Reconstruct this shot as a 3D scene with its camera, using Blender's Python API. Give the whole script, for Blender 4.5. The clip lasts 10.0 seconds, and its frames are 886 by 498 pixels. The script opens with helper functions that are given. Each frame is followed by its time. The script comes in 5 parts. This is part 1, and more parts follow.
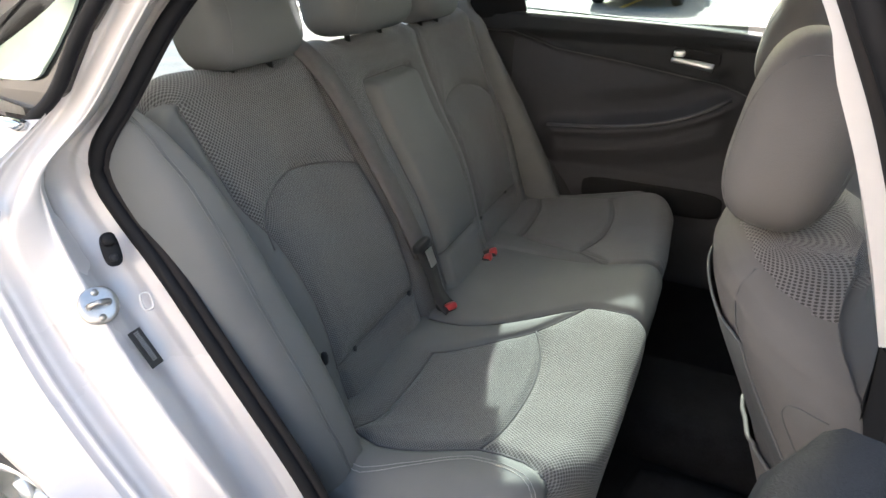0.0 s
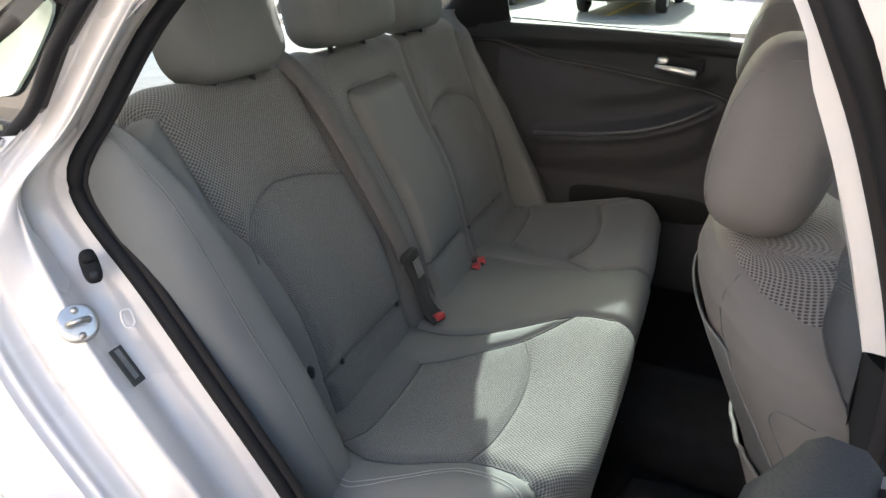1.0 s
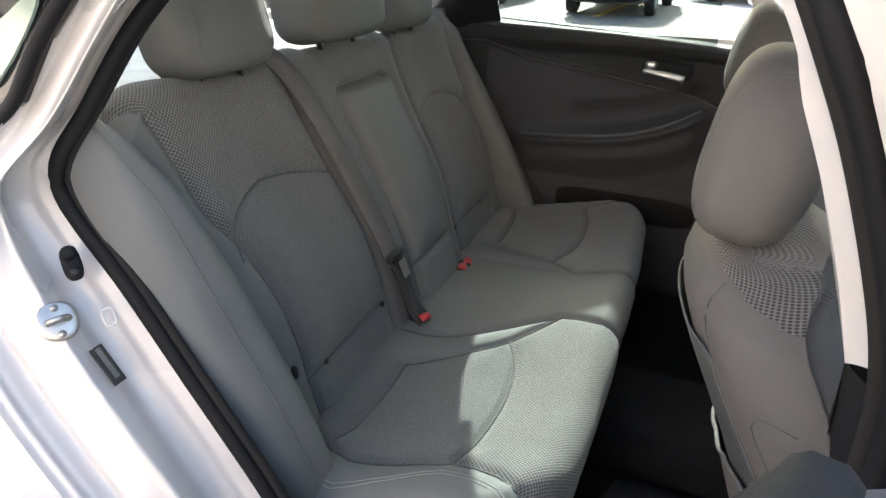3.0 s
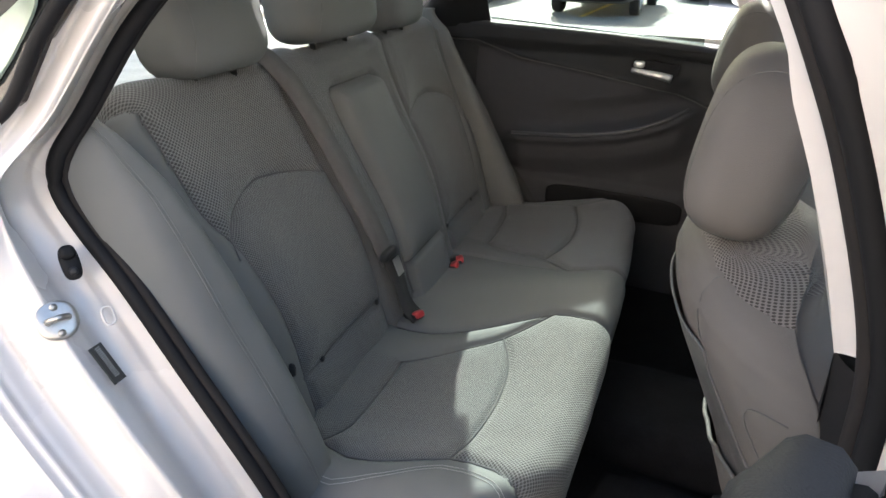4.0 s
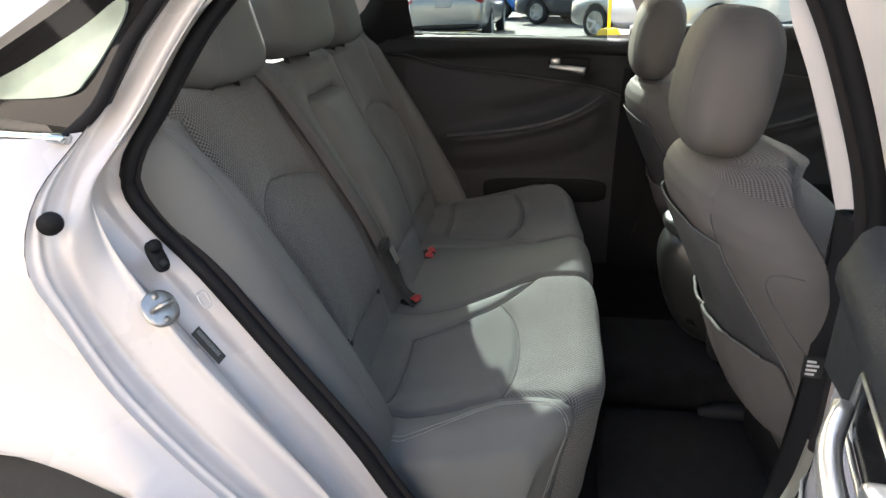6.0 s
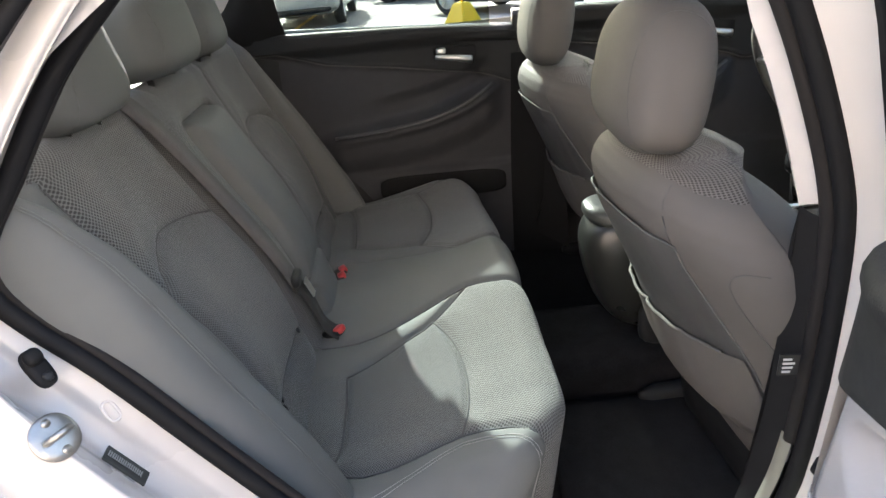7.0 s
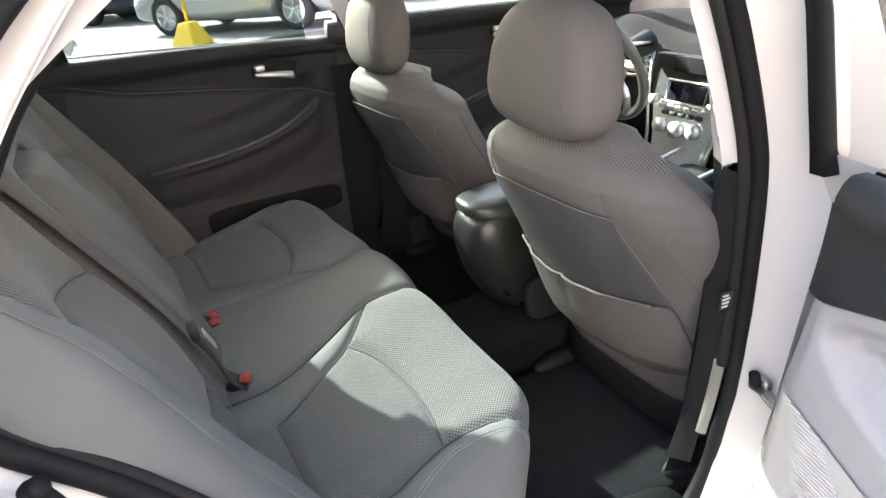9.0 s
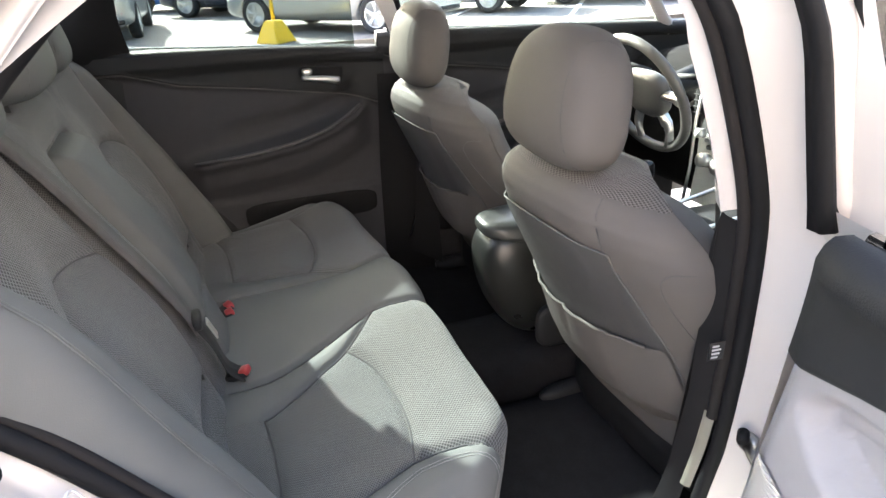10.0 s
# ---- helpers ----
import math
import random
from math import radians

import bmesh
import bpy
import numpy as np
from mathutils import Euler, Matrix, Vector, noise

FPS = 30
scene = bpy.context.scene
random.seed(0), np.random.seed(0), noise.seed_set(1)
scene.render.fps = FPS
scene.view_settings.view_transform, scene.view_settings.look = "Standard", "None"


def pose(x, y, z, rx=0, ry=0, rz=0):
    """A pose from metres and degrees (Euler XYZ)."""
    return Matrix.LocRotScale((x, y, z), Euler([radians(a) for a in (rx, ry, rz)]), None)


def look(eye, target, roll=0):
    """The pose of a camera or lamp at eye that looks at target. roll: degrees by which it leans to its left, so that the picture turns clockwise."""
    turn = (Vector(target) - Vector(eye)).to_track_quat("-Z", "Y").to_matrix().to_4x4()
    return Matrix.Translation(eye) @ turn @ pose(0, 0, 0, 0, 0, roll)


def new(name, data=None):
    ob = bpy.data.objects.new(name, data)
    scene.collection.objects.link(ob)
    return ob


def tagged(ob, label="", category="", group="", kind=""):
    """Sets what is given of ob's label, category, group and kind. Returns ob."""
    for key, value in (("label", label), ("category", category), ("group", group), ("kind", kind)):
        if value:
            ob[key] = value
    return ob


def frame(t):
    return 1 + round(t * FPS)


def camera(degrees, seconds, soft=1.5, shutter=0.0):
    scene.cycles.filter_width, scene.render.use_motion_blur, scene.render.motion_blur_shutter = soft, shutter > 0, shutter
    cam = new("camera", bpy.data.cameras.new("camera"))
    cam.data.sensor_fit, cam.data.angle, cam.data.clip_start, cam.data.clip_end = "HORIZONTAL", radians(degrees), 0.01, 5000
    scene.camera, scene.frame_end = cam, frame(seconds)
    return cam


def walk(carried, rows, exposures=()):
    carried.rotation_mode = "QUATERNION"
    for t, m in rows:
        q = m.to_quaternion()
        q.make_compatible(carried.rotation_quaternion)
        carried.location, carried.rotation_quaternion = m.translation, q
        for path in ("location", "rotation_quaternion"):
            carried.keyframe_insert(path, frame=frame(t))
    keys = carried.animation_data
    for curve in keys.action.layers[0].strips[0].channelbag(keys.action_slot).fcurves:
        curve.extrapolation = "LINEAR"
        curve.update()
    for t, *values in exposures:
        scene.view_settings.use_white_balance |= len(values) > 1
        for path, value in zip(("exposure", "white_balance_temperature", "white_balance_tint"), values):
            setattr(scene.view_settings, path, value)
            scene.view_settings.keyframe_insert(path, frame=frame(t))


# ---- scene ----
cam = camera(70.8, 10.0)
PATH = [
    (0, (0.648, -1.174, 1.239), (-0.225, 0.391, 0.351), -0.7),
    (0.5, (0.65, -1.175, 1.239), (-0.22, 0.398, 0.364), -1.2),
    (1, (0.653, -1.165, 1.239), (-0.201, 0.424, 0.376), -1.3),
    (1.5, (0.65, -1.164, 1.247), (-0.186, 0.434, 0.382), -0.5),
    (2, (0.646, -1.16, 1.245), (-0.194, 0.438, 0.385), 0.2),
    (2.5, (0.648, -1.16, 1.243), (-0.179, 0.442, 0.377), 0.1),
    (4, (0.642, -1.177, 1.246), (-0.132, 0.448, 0.373), 0.5),
    (4.5, (0.636, -1.211, 1.24), (-0.1, 0.445, 0.392), -0.2),
    (5, (0.631, -1.317, 1.255), (-0.029, 0.385, 0.438), -0.5),
    (5.2, (0.619, -1.356, 1.243), (-0.042, 0.356, 0.449), -1.3),
    (6.3, (0.426, -1.396, 1.195), (0.105, 0.409, 0.395), -3.3),
    (6.5, (0.416, -1.37, 1.212), (0.157, 0.428, 0.374), -3.7),
    (7, (0.371, -1.279, 1.234), (0.313, 0.523, 0.367), -6.1),
    (7.5, (0.283, -1.232, 1.241), (0.543, 0.531, 0.331), -6.5),
    (8, (0.173, -1.221, 1.25), (0.673, 0.481, 0.327), -7.1),
    (8.5, (0.124, -1.204, 1.243), (0.743, 0.472, 0.345), -7.8),
    (9, (0.099, -1.208, 1.249), (0.778, 0.444, 0.349), -6.0),
    (9.5, (0.134, -1.217, 1.244), (0.779, 0.459, 0.363), -4.9),
    (10, (0.198, -1.243, 1.253), (0.705, 0.492, 0.396), -2.7),
]
EXPOSURES = [(0.0, 3.28, 6450, 7.5), (1.0, 3.2, 6450, 7.5), (2.5, 3.2, 6450, 7.5), (4.0, 3.16, 6450, 7.5), (4.6, 3.06, 6450, 7.5), (5.2, 2.9, 6450, 8.0), (6.5, 2.8, 6400, 8.0), (7.0, 3.25, 6450, 9.0), (7.5, 3.55, 6400, 10.0), (8.0, 3.55, 6400, 10.5), (10.0, 3.55, 6400, 10.5)]
walk(cam, [(t, look(eye, target, roll)) for t, eye, target, roll in PATH], EXPOSURES)

# ---- light ----
SUN_AZ, SUN_EL = 110.5, 30.5          # degrees from +x towards +y, and height
sun = new("sun", bpy.data.lights.new("sun", "SUN"))
sun.data.energy, sun.data.angle, sun.data.color = 5.0, radians(0.6), (1.0, 0.97, 0.93)
sd = Vector((math.cos(radians(SUN_EL)) * math.cos(radians(SUN_AZ)), math.cos(radians(SUN_EL)) * math.sin(radians(SUN_AZ)), math.sin(radians(SUN_EL))))
sun.matrix_world = look(sd * 30, (0, 0, 0))
world = bpy.data.worlds.new("sky")
scene.world = world
world.use_nodes = True
wn = world.node_tree
sky = wn.nodes.new("ShaderNodeTexSky")
sky.sky_type, sky.sun_disc = "NISHITA", False
sky.dust_density, sky.ozone_density = 4.5, 0.4
sky.sun_elevation, sky.sun_rotation = radians(SUN_EL), radians(90 - SUN_AZ)
wn.links.new(sky.outputs[0], wn.nodes["Background"].inputs[0])
wn.nodes["Background"].inputs[1].default_value = 0.15


# ---- materials ----
def mat(name, color, rough=0.5, metal=0.0, spec=0.5, noise_scale=40.0, vary=0.12, bump=0.0, bump_scale=300.0, coat=0.0, sheen=0.0, dirt=0.0):
    m = bpy.data.materials.new(name)
    m.use_nodes = True
    t = m.node_tree
    b = t.nodes["Principled BSDF"]
    b.inputs["Metallic"].default_value = metal
    b.inputs["Roughness"].default_value = rough
    b.inputs["Specular IOR Level"].default_value = spec
    b.inputs["Coat Weight"].default_value = coat
    b.inputs["Coat Roughness"].default_value = 0.05
    b.inputs["Sheen Weight"].default_value = sheen
    co = t.nodes.new("ShaderNodeTexCoord")
    n = t.nodes.new("ShaderNodeTexNoise")
    n.inputs["Scale"].default_value = noise_scale
    n.inputs["Detail"].default_value = 6
    t.links.new(co.outputs["Object"], n.inputs["Vector"])
    n2 = t.nodes.new("ShaderNodeTexNoise")
    n2.inputs["Scale"].default_value = noise_scale / 9
    n2.inputs["Detail"].default_value = 3
    t.links.new(co.outputs["Object"], n2.inputs["Vector"])
    add = t.nodes.new("ShaderNodeMath")
    add.operation = "ADD"
    t.links.new(n.outputs["Fac"], add.inputs[0])
    t.links.new(n2.outputs["Fac"], add.inputs[1])
    r = t.nodes.new("ShaderNodeMapRange")
    r.inputs["From Min"].default_value, r.inputs["From Max"].default_value = 0.6, 1.4
    r.inputs["To Min"].default_value, r.inputs["To Max"].default_value = 1 - vary, 1 + vary
    t.links.new(add.outputs[0], r.inputs["Value"])
    mul = t.nodes.new("ShaderNodeVectorMath")
    mul.operation = "SCALE"
    mul.inputs[0].default_value = color
    t.links.new(r.outputs[0], mul.inputs["Scale"])
    t.links.new(mul.outputs[0], b.inputs["Base Color"])
    rr = t.nodes.new("ShaderNodeMapRange")
    rr.inputs["From Min"].default_value, rr.inputs["From Max"].default_value = 0.6, 1.4
    rr.inputs["To Min"].default_value, rr.inputs["To Max"].default_value = max(0.02, rough * 0.88), min(1, rough * 1.12)
    t.links.new(add.outputs[0], rr.inputs["Value"])
    t.links.new(rr.outputs[0], b.inputs["Roughness"])
    if bump:
        nb = t.nodes.new("ShaderNodeTexNoise")
        nb.inputs["Scale"].default_value = bump_scale
        nb.inputs["Detail"].default_value = 4
        t.links.new(co.outputs["Object"], nb.inputs["Vector"])
        bp = t.nodes.new("ShaderNodeBump")
        bp.inputs["Strength"].default_value = bump
        bp.inputs["Distance"].default_value = 0.002
        t.links.new(nb.outputs["Fac"], bp.inputs["Height"])
        t.links.new(bp.outputs["Normal"], b.inputs["Normal"])
    return m


def mesh_fabric(name, color, hole, pitch, radius=0.33):
    """Knitted spacer fabric: staggered dark holes in a light knit, laid out in UV metres."""
    m = mat(name, color, 0.9, spec=0.2, noise_scale=30, vary=0.08, sheen=0.15)
    t = m.node_tree
    b = t.nodes["Principled BSDF"]
    uv = t.nodes.new("ShaderNodeUVMap")
    sc = t.nodes.new("ShaderNodeVectorMath")
    sc.operation = "SCALE"
    sc.inputs["Scale"].default_value = 1.0 / pitch
    t.links.new(uv.outputs[0], sc.inputs[0])
    outs = []
    for off in (0.0, 0.5):
        ad = t.nodes.new("ShaderNodeVectorMath")
        ad.operation = "ADD"
        ad.inputs[1].default_value = (off, off, 0)
        fr = t.nodes.new("ShaderNodeVectorMath")
        fr.operation = "FRACTION"
        su = t.nodes.new("ShaderNodeVectorMath")
        su.operation = "SUBTRACT"
        su.inputs[1].default_value = (0.5, 0.5, 0)
        le = t.nodes.new("ShaderNodeVectorMath")
        le.operation = "LENGTH"
        t.links.new(sc.outputs[0], ad.inputs[0])
        t.links.new(ad.outputs[0], fr.inputs[0])
        t.links.new(fr.outputs[0], su.inputs[0])
        t.links.new(su.outputs[0], le.inputs[0])
        outs.append(le.outputs["Value"])
    mn = t.nodes.new("ShaderNodeMath")
    mn.operation = "MINIMUM"
    t.links.new(outs[0], mn.inputs[0])
    t.links.new(outs[1], mn.inputs[1])
    rg = t.nodes.new("ShaderNodeMapRange")
    rg.interpolation_type = "SMOOTHSTEP"
    rg.inputs["From Min"].default_value, rg.inputs["From Max"].default_value = radius * 0.6, radius * 1.1
    t.links.new(mn.outputs[0], rg.inputs["Value"])
    mx = t.nodes.new("ShaderNodeMix")
    mx.data_type = "RGBA"
    mx.inputs["A"].default_value = (*hole, 1)
    old = b.inputs["Base Color"].links[0].from_socket
    t.links.new(rg.outputs[0], mx.inputs["Factor"])
    t.links.new(old, mx.inputs["B"])
    t.links.new(mx.outputs["Result"], b.inputs["Base Color"])
    bp = t.nodes.new("ShaderNodeBump")
    bp.inputs["Strength"].default_value = 0.6
    bp.inputs["Distance"].default_value = 0.001
    t.links.new(rg.outputs[0], bp.inputs["Height"])
    t.links.new(bp.outputs["Normal"], b.inputs["Normal"])
    return m


def glass_mat(name, tint, rough=0.0):
    m = bpy.data.materials.new(name)
    m.use_nodes = True
    t = m.node_tree
    t.nodes.clear()
    out = t.nodes.new("ShaderNodeOutputMaterial")
    tr = t.nodes.new("ShaderNodeBsdfTransparent")
    tr.inputs[0].default_value = (*tint, 1)
    gl = t.nodes.new("ShaderNodeBsdfGlossy")
    gl.inputs["Roughness"].default_value = rough
    fr = t.nodes.new("ShaderNodeFresnel")
    fr.inputs["IOR"].default_value = 1.45
    mx = t.nodes.new("ShaderNodeMixShader")
    t.links.new(fr.outputs[0], mx.inputs[0])
    t.links.new(tr.outputs[0], mx.inputs[1])
    t.links.new(gl.outputs[0], mx.inputs[2])
    t.links.new(mx.outputs[0], out.inputs[0])
    return m




GREY = (0.107, 0.110, 0.108)
front_leather = mat("front_leatherette", (0.088, 0.083, 0.080), 0.68, spec=0.16, noise_scale=18, vary=0.07, bump=0.25, bump_scale=900)
leatherette = mat("grey_leatherette", GREY, 0.68, spec=0.16, noise_scale=18, vary=0.07, bump=0.25, bump_scale=900)
knit_coarse = mesh_fabric("coarse_knit", (0.140, 0.140, 0.136), (0.052, 0.052, 0.050), 0.0062)
knit_fine = mesh_fabric("fine_knit", (0.126, 0.128, 0.126), (0.050, 0.051, 0.050), 0.0044)
seam_dark = mat("seam_thread", (0.07, 0.07, 0.07), 0.9, vary=0.2)
pillar_black = mat("pillar_black", (0.010, 0.010, 0.011), 0.65, spec=0.1, noise_scale=60, vary=0.12)
# lighter plastic for the highlights painted along door ridge and armrest edge
highlight_line = mat("highlight_line", (0.055, 0.054, 0.056), 0.42, noise_scale=60, vary=0.08)
carpet = mat("dark_carpet", (0.012, 0.012, 0.0135), 0.95, spec=0.1, noise_scale=250, vary=0.5, bump=0.8, bump_scale=700)
dark_plastic = mat("dark_plastic", (0.017, 0.018, 0.0195), 0.6, spec=0.22, noise_scale=60, vary=0.12, bump=0.25, bump_scale=1200)
# door plastic in two tones: darkened for the shaded cabin, light for the open door
door_shaded = mat("door_trim_shaded", (0.041, 0.041, 0.045), 0.75, spec=0.2, noise_scale=40, vary=0.12, bump=0.3, bump_scale=1300)
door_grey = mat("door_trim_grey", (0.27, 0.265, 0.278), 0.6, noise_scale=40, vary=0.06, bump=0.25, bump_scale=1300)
trim_grey = mat("pillar_trim_grey", (0.44, 0.425, 0.42), 0.7, noise_scale=60, vary=0.04, bump=0.3, bump_scale=1500)
white_paint = mat("white_paint", (0.50, 0.47, 0.445), 0.28, spec=0.4, noise_scale=3, vary=0.004, coat=0.4)
lining_mat = mat("roof_lining", (0.72, 0.72, 0.70), 0.9, spec=0.1, noise_scale=80, vary=0.04, bump=0.3, bump_scale=900)
silver_paint = mat("silver_paint", (0.42, 0.43, 0.42), 0.32, metal=0.5, noise_scale=8, vary=0.03, coat=0.6)
blue_paint = mat("blue_paint", (0.02, 0.16, 0.55), 0.32, metal=0.2, noise_scale=8, vary=0.03, coat=0.6)
dark_paint = mat("dark_paint", (0.03, 0.035, 0.05), 0.3, metal=0.2, noise_scale=8, vary=0.03, coat=0.6)
pale_paint = mat("pale_blue_paint", (0.55, 0.6, 0.66), 0.32, metal=0.3, noise_scale=8, vary=0.03, coat=0.6)
# body paint of the pillar flange with the shade mixed into the colour
flange_shaded = mat("flange_paint_shaded", (0.15, 0.147, 0.12), 0.6, noise_scale=20, vary=0.1)
seal_mat = mat("seal_foam", (0.014, 0.0125, 0.0125), 0.85, spec=0.2, noise_scale=120, vary=0.2)
rubber = mat("black_rubber", (0.008, 0.008, 0.009), 0.65, spec=0.15, noise_scale=80, vary=0.2)
gloss_black = mat("gloss_black", (0.01, 0.01, 0.011), 0.15, spec=0.35, noise_scale=20, vary=0.1)
chrome = mat("chrome", (0.75, 0.75, 0.74), 0.12, metal=1.0, noise_scale=60, vary=0.05)
satin = mat("satin_silver", (0.62, 0.62, 0.6), 0.3, metal=0.9, noise_scale=60, vary=0.05)
silver_plastic = mat("silver_plastic", (0.5, 0.51, 0.5), 0.35, metal=0.5, noise_scale=60, vary=0.05)
zinc = mat("zinc_steel", (0.34, 0.325, 0.30), 0.30, metal=0.9, noise_scale=90, vary=0.15)
red_plastic = mat("red_plastic", (0.36, 0.028, 0.032), 0.4, noise_scale=60, vary=0.05)
belt_mat = mat("seat_belt_webbing", (0.078, 0.072, 0.070), 0.8, noise_scale=500, vary=0.25, bump=0.4, bump_scale=1500)
belt_dark = mat("dark_webbing", (0.02, 0.02, 0.02), 0.8, noise_scale=500, vary=0.25)
tyre_mat = mat("tyre_rubber", (0.02, 0.02, 0.02), 0.85, noise_scale=60, vary=0.3, bump=0.4, bump_scale=120)
asphalt = mat("asphalt", (0.14, 0.14, 0.138), 0.9, noise_scale=3.5, vary=0.3, bump=0.6, bump_scale=90)
line_white = mat("road_paint_white", (0.6, 0.6, 0.58), 0.8, noise_scale=6, vary=0.3)
line_yellow = mat("road_paint_yellow", (0.65, 0.42, 0.05), 0.8, noise_scale=6, vary=0.25)
yellow_plastic = mat("yellow_plastic", (0.75, 0.5, 0.02), 0.45, noise_scale=20, vary=0.06)
tinted = glass_mat("green_tinted_glass", (0.54, 0.58, 0.56))
clear_glass = glass_mat("windscreen_glass", (0.88, 0.92, 0.89))
dark_glass = mat("dark_car_glass", (0.012, 0.014, 0.016), 0.08, noise_scale=5, vary=0.1)
tail_red = mat("tail_lamp_red", (0.35, 0.02, 0.02), 0.15, noise_scale=40, vary=0.1)
lamp_clear = mat("lamp_lens", (0.6, 0.62, 0.64), 0.1, noise_scale=40, vary=0.1)
label_black = mat("label_black", (0.015, 0.015, 0.015), 0.4)
label_dim = mat("label_print", (0.20, 0.20, 0.20), 0.5)
label_ink = mat("label_ink", (0.5, 0.5, 0.5), 0.5)
brick_mat = mat("tan_brick", (0.28, 0.25, 0.225), 0.9, noise_scale=6, vary=0.2)
bt = brick_mat.node_tree
bk = bt.nodes.new("ShaderNodeTexBrick")
bk.inputs["Scale"].default_value = 1.0
bk.inputs["Brick Width"].default_value, bk.inputs["Row Height"].default_value, bk.inputs["Mortar Size"].default_value = 0.4, 0.2, 0.012
bk.inputs["Color1"].default_value, bk.inputs["Color2"].default_value, bk.inputs["Mortar"].default_value = (0.30, 0.262, 0.235, 1), (0.25, 0.222, 0.20, 1), (0.36, 0.345, 0.33, 1)
bc, bm_ = bt.nodes.new("ShaderNodeTexCoord"), bt.nodes.new("ShaderNodeMapping")
bm_.inputs["Rotation"].default_value = (math.radians(-90), 0, 0)
bt.links.new(bc.outputs["Object"], bm_.inputs["Vector"])
bt.links.new(bm_.outputs["Vector"], bk.inputs["Vector"])
bt.links.new(bk.outputs["Color"], bt.nodes["Principled BSDF"].inputs["Base Color"])
display_mat = mat("display_black", (0.012, 0.014, 0.02), 0.1)


# ---- mesh helpers ----
def thing(name, label, category, group="", kind="", m=None):
    ob = new(name)
    if m is not None:
        ob.matrix_world = m
    return tagged(ob, label, category, group, kind)


def part(name, bm, material, parent=None, label="", smooth=True):
    me = bpy.data.meshes.new(name)
    bm.normal_update()
    bm.to_mesh(me)
    bm.free()
    if smooth:
        for p in me.polygons:
            p.use_smooth = True
    me.materials.append(material)
    ob = new(name, me)
    ob.parent = parent
    if label:
        tagged(ob, label)
    return ob


def poly_part(name, verts, faces, material, parent=None, label="", uvs=None, smooth=True):
    me = bpy.data.meshes.new(name)
    me.from_pydata([tuple(v) for v in verts], [], faces)
    if smooth:
        for p in me.polygons:
            p.use_smooth = True
    if uvs is not None:
        layer = me.uv_layers.new(name="UVMap")
        for lo in me.loops:
            layer.data[lo.index].uv = uvs[lo.vertex_index]
    me.materials.append(material)
    ob = new(name, me)
    ob.parent = parent
    if label:
        tagged(ob, label)
    return ob


def spline(pts, n, closed=False, shift=(0, 0, 0)):
    """n points spaced evenly by arc length on a Catmull-Rom curve through pts."""
    P = [Vector(p) + Vector(shift) for p in pts]
    fine = []
    k = len(P)
    segs = k if closed else k - 1
    for i in range(segs):
        if closed:
            a, b, c, d = P[(i - 1) % k], P[i], P[(i + 1) % k], P[(i + 2) % k]
        else:
            a, b, c, d = P[max(i - 1, 0)], P[i], P[i + 1], P[min(i + 2, k - 1)]
        for j in range(12):
            t = j / 12
            fine.append(0.5 * ((2 * b) + (c - a) * t + (2 * a - 5 * b + 4 * c - d) * t * t + (3 * b - a - 3 * c + d) * t ** 3))
    fine.append(P[0] if closed else P[-1])
    L = [0.0]
    for i in range(1, len(fine)):
        L.append(L[-1] + (fine[i] - fine[i - 1]).length)
    out, j = [], 0
    m = n if closed else n - 1
    for i in range(n):
        s = L[-1] * i / m
        while j < len(L) - 2 and L[j + 1] < s:
            j += 1
        f = (s - L[j]) / max(1e-9, L[j + 1] - L[j])
        out.append(fine[j].lerp(fine[j + 1], min(1, f)))
    return out


def tube_bm(pts, r, sides=8, closed=False, bm=None, flat=1.0):
    bm = bm or bmesh.new()
    pts = [Vector(p) for p in pts]
    rings = []
    up = Vector((0.1, 0.2, 1)).normalized()
    n = len(pts)
    for i, p in enumerate(pts):
        a = pts[(i - 1) % n] if closed or i else pts[0]
        b = pts[(i + 1) % n] if closed or i < n - 1 else pts[-1]
        d = (b - a).normalized()
        s = d.cross(up)
        if s.length < 0.05:
            s = d.cross(Vector((1, 0, 0)))
        s.normalize()
        u = s.cross(d)
        rad = r(i / max(1, n - 1)) if callable(r) else r
        rings.append([bm.verts.new(p + rad * (math.cos(q) * s + flat * math.sin(q) * u)) for q in (2 * math.pi * k / sides for k in range(sides))])
    for i in range(n if closed else n - 1):
        A, B = rings[i], rings[(i + 1) % n]
        for k in range(sides):
            bm.faces.new((A[k], A[(k + 1) % sides], B[(k + 1) % sides], B[k]))
    if not closed:
        bm.faces.new(rings[0][::-1])
        bm.faces.new(rings[-1])
    return bm


def tube(name, pts, r, material, parent=None, label="", sides=8, closed=False, flat=1.0):
    return part(name, tube_bm(pts, r, sides, closed, flat=flat), material, parent, label)


def loft(name, rings, material, parent=None, label="", closed=True, caps=True, smooth=True):
    """Skin of rings of equal length."""
    verts, faces = [], []
    k = len(rings[0])
    for rg in rings:
        verts += [tuple(p) for p in rg]
    for i in range(len(rings) - 1):
        for j in range(k if closed else k - 1):
            a, b = i * k + j, i * k + (j + 1) % k
            faces.append((a, b, b + k, a + k))
    if caps and closed:
        faces.append(tuple(range(k))[::-1])
        faces.append(tuple(range((len(rings) - 1) * k, len(rings) * k)))
    ob = poly_part(name, verts, faces, material, parent, label, smooth=smooth)
    bm = bmesh.new()
    bm.from_mesh(ob.data)
    bmesh.ops.recalc_face_normals(bm, faces=bm.faces)
    bm.to_mesh(ob.data)
    bm.free()
    return ob


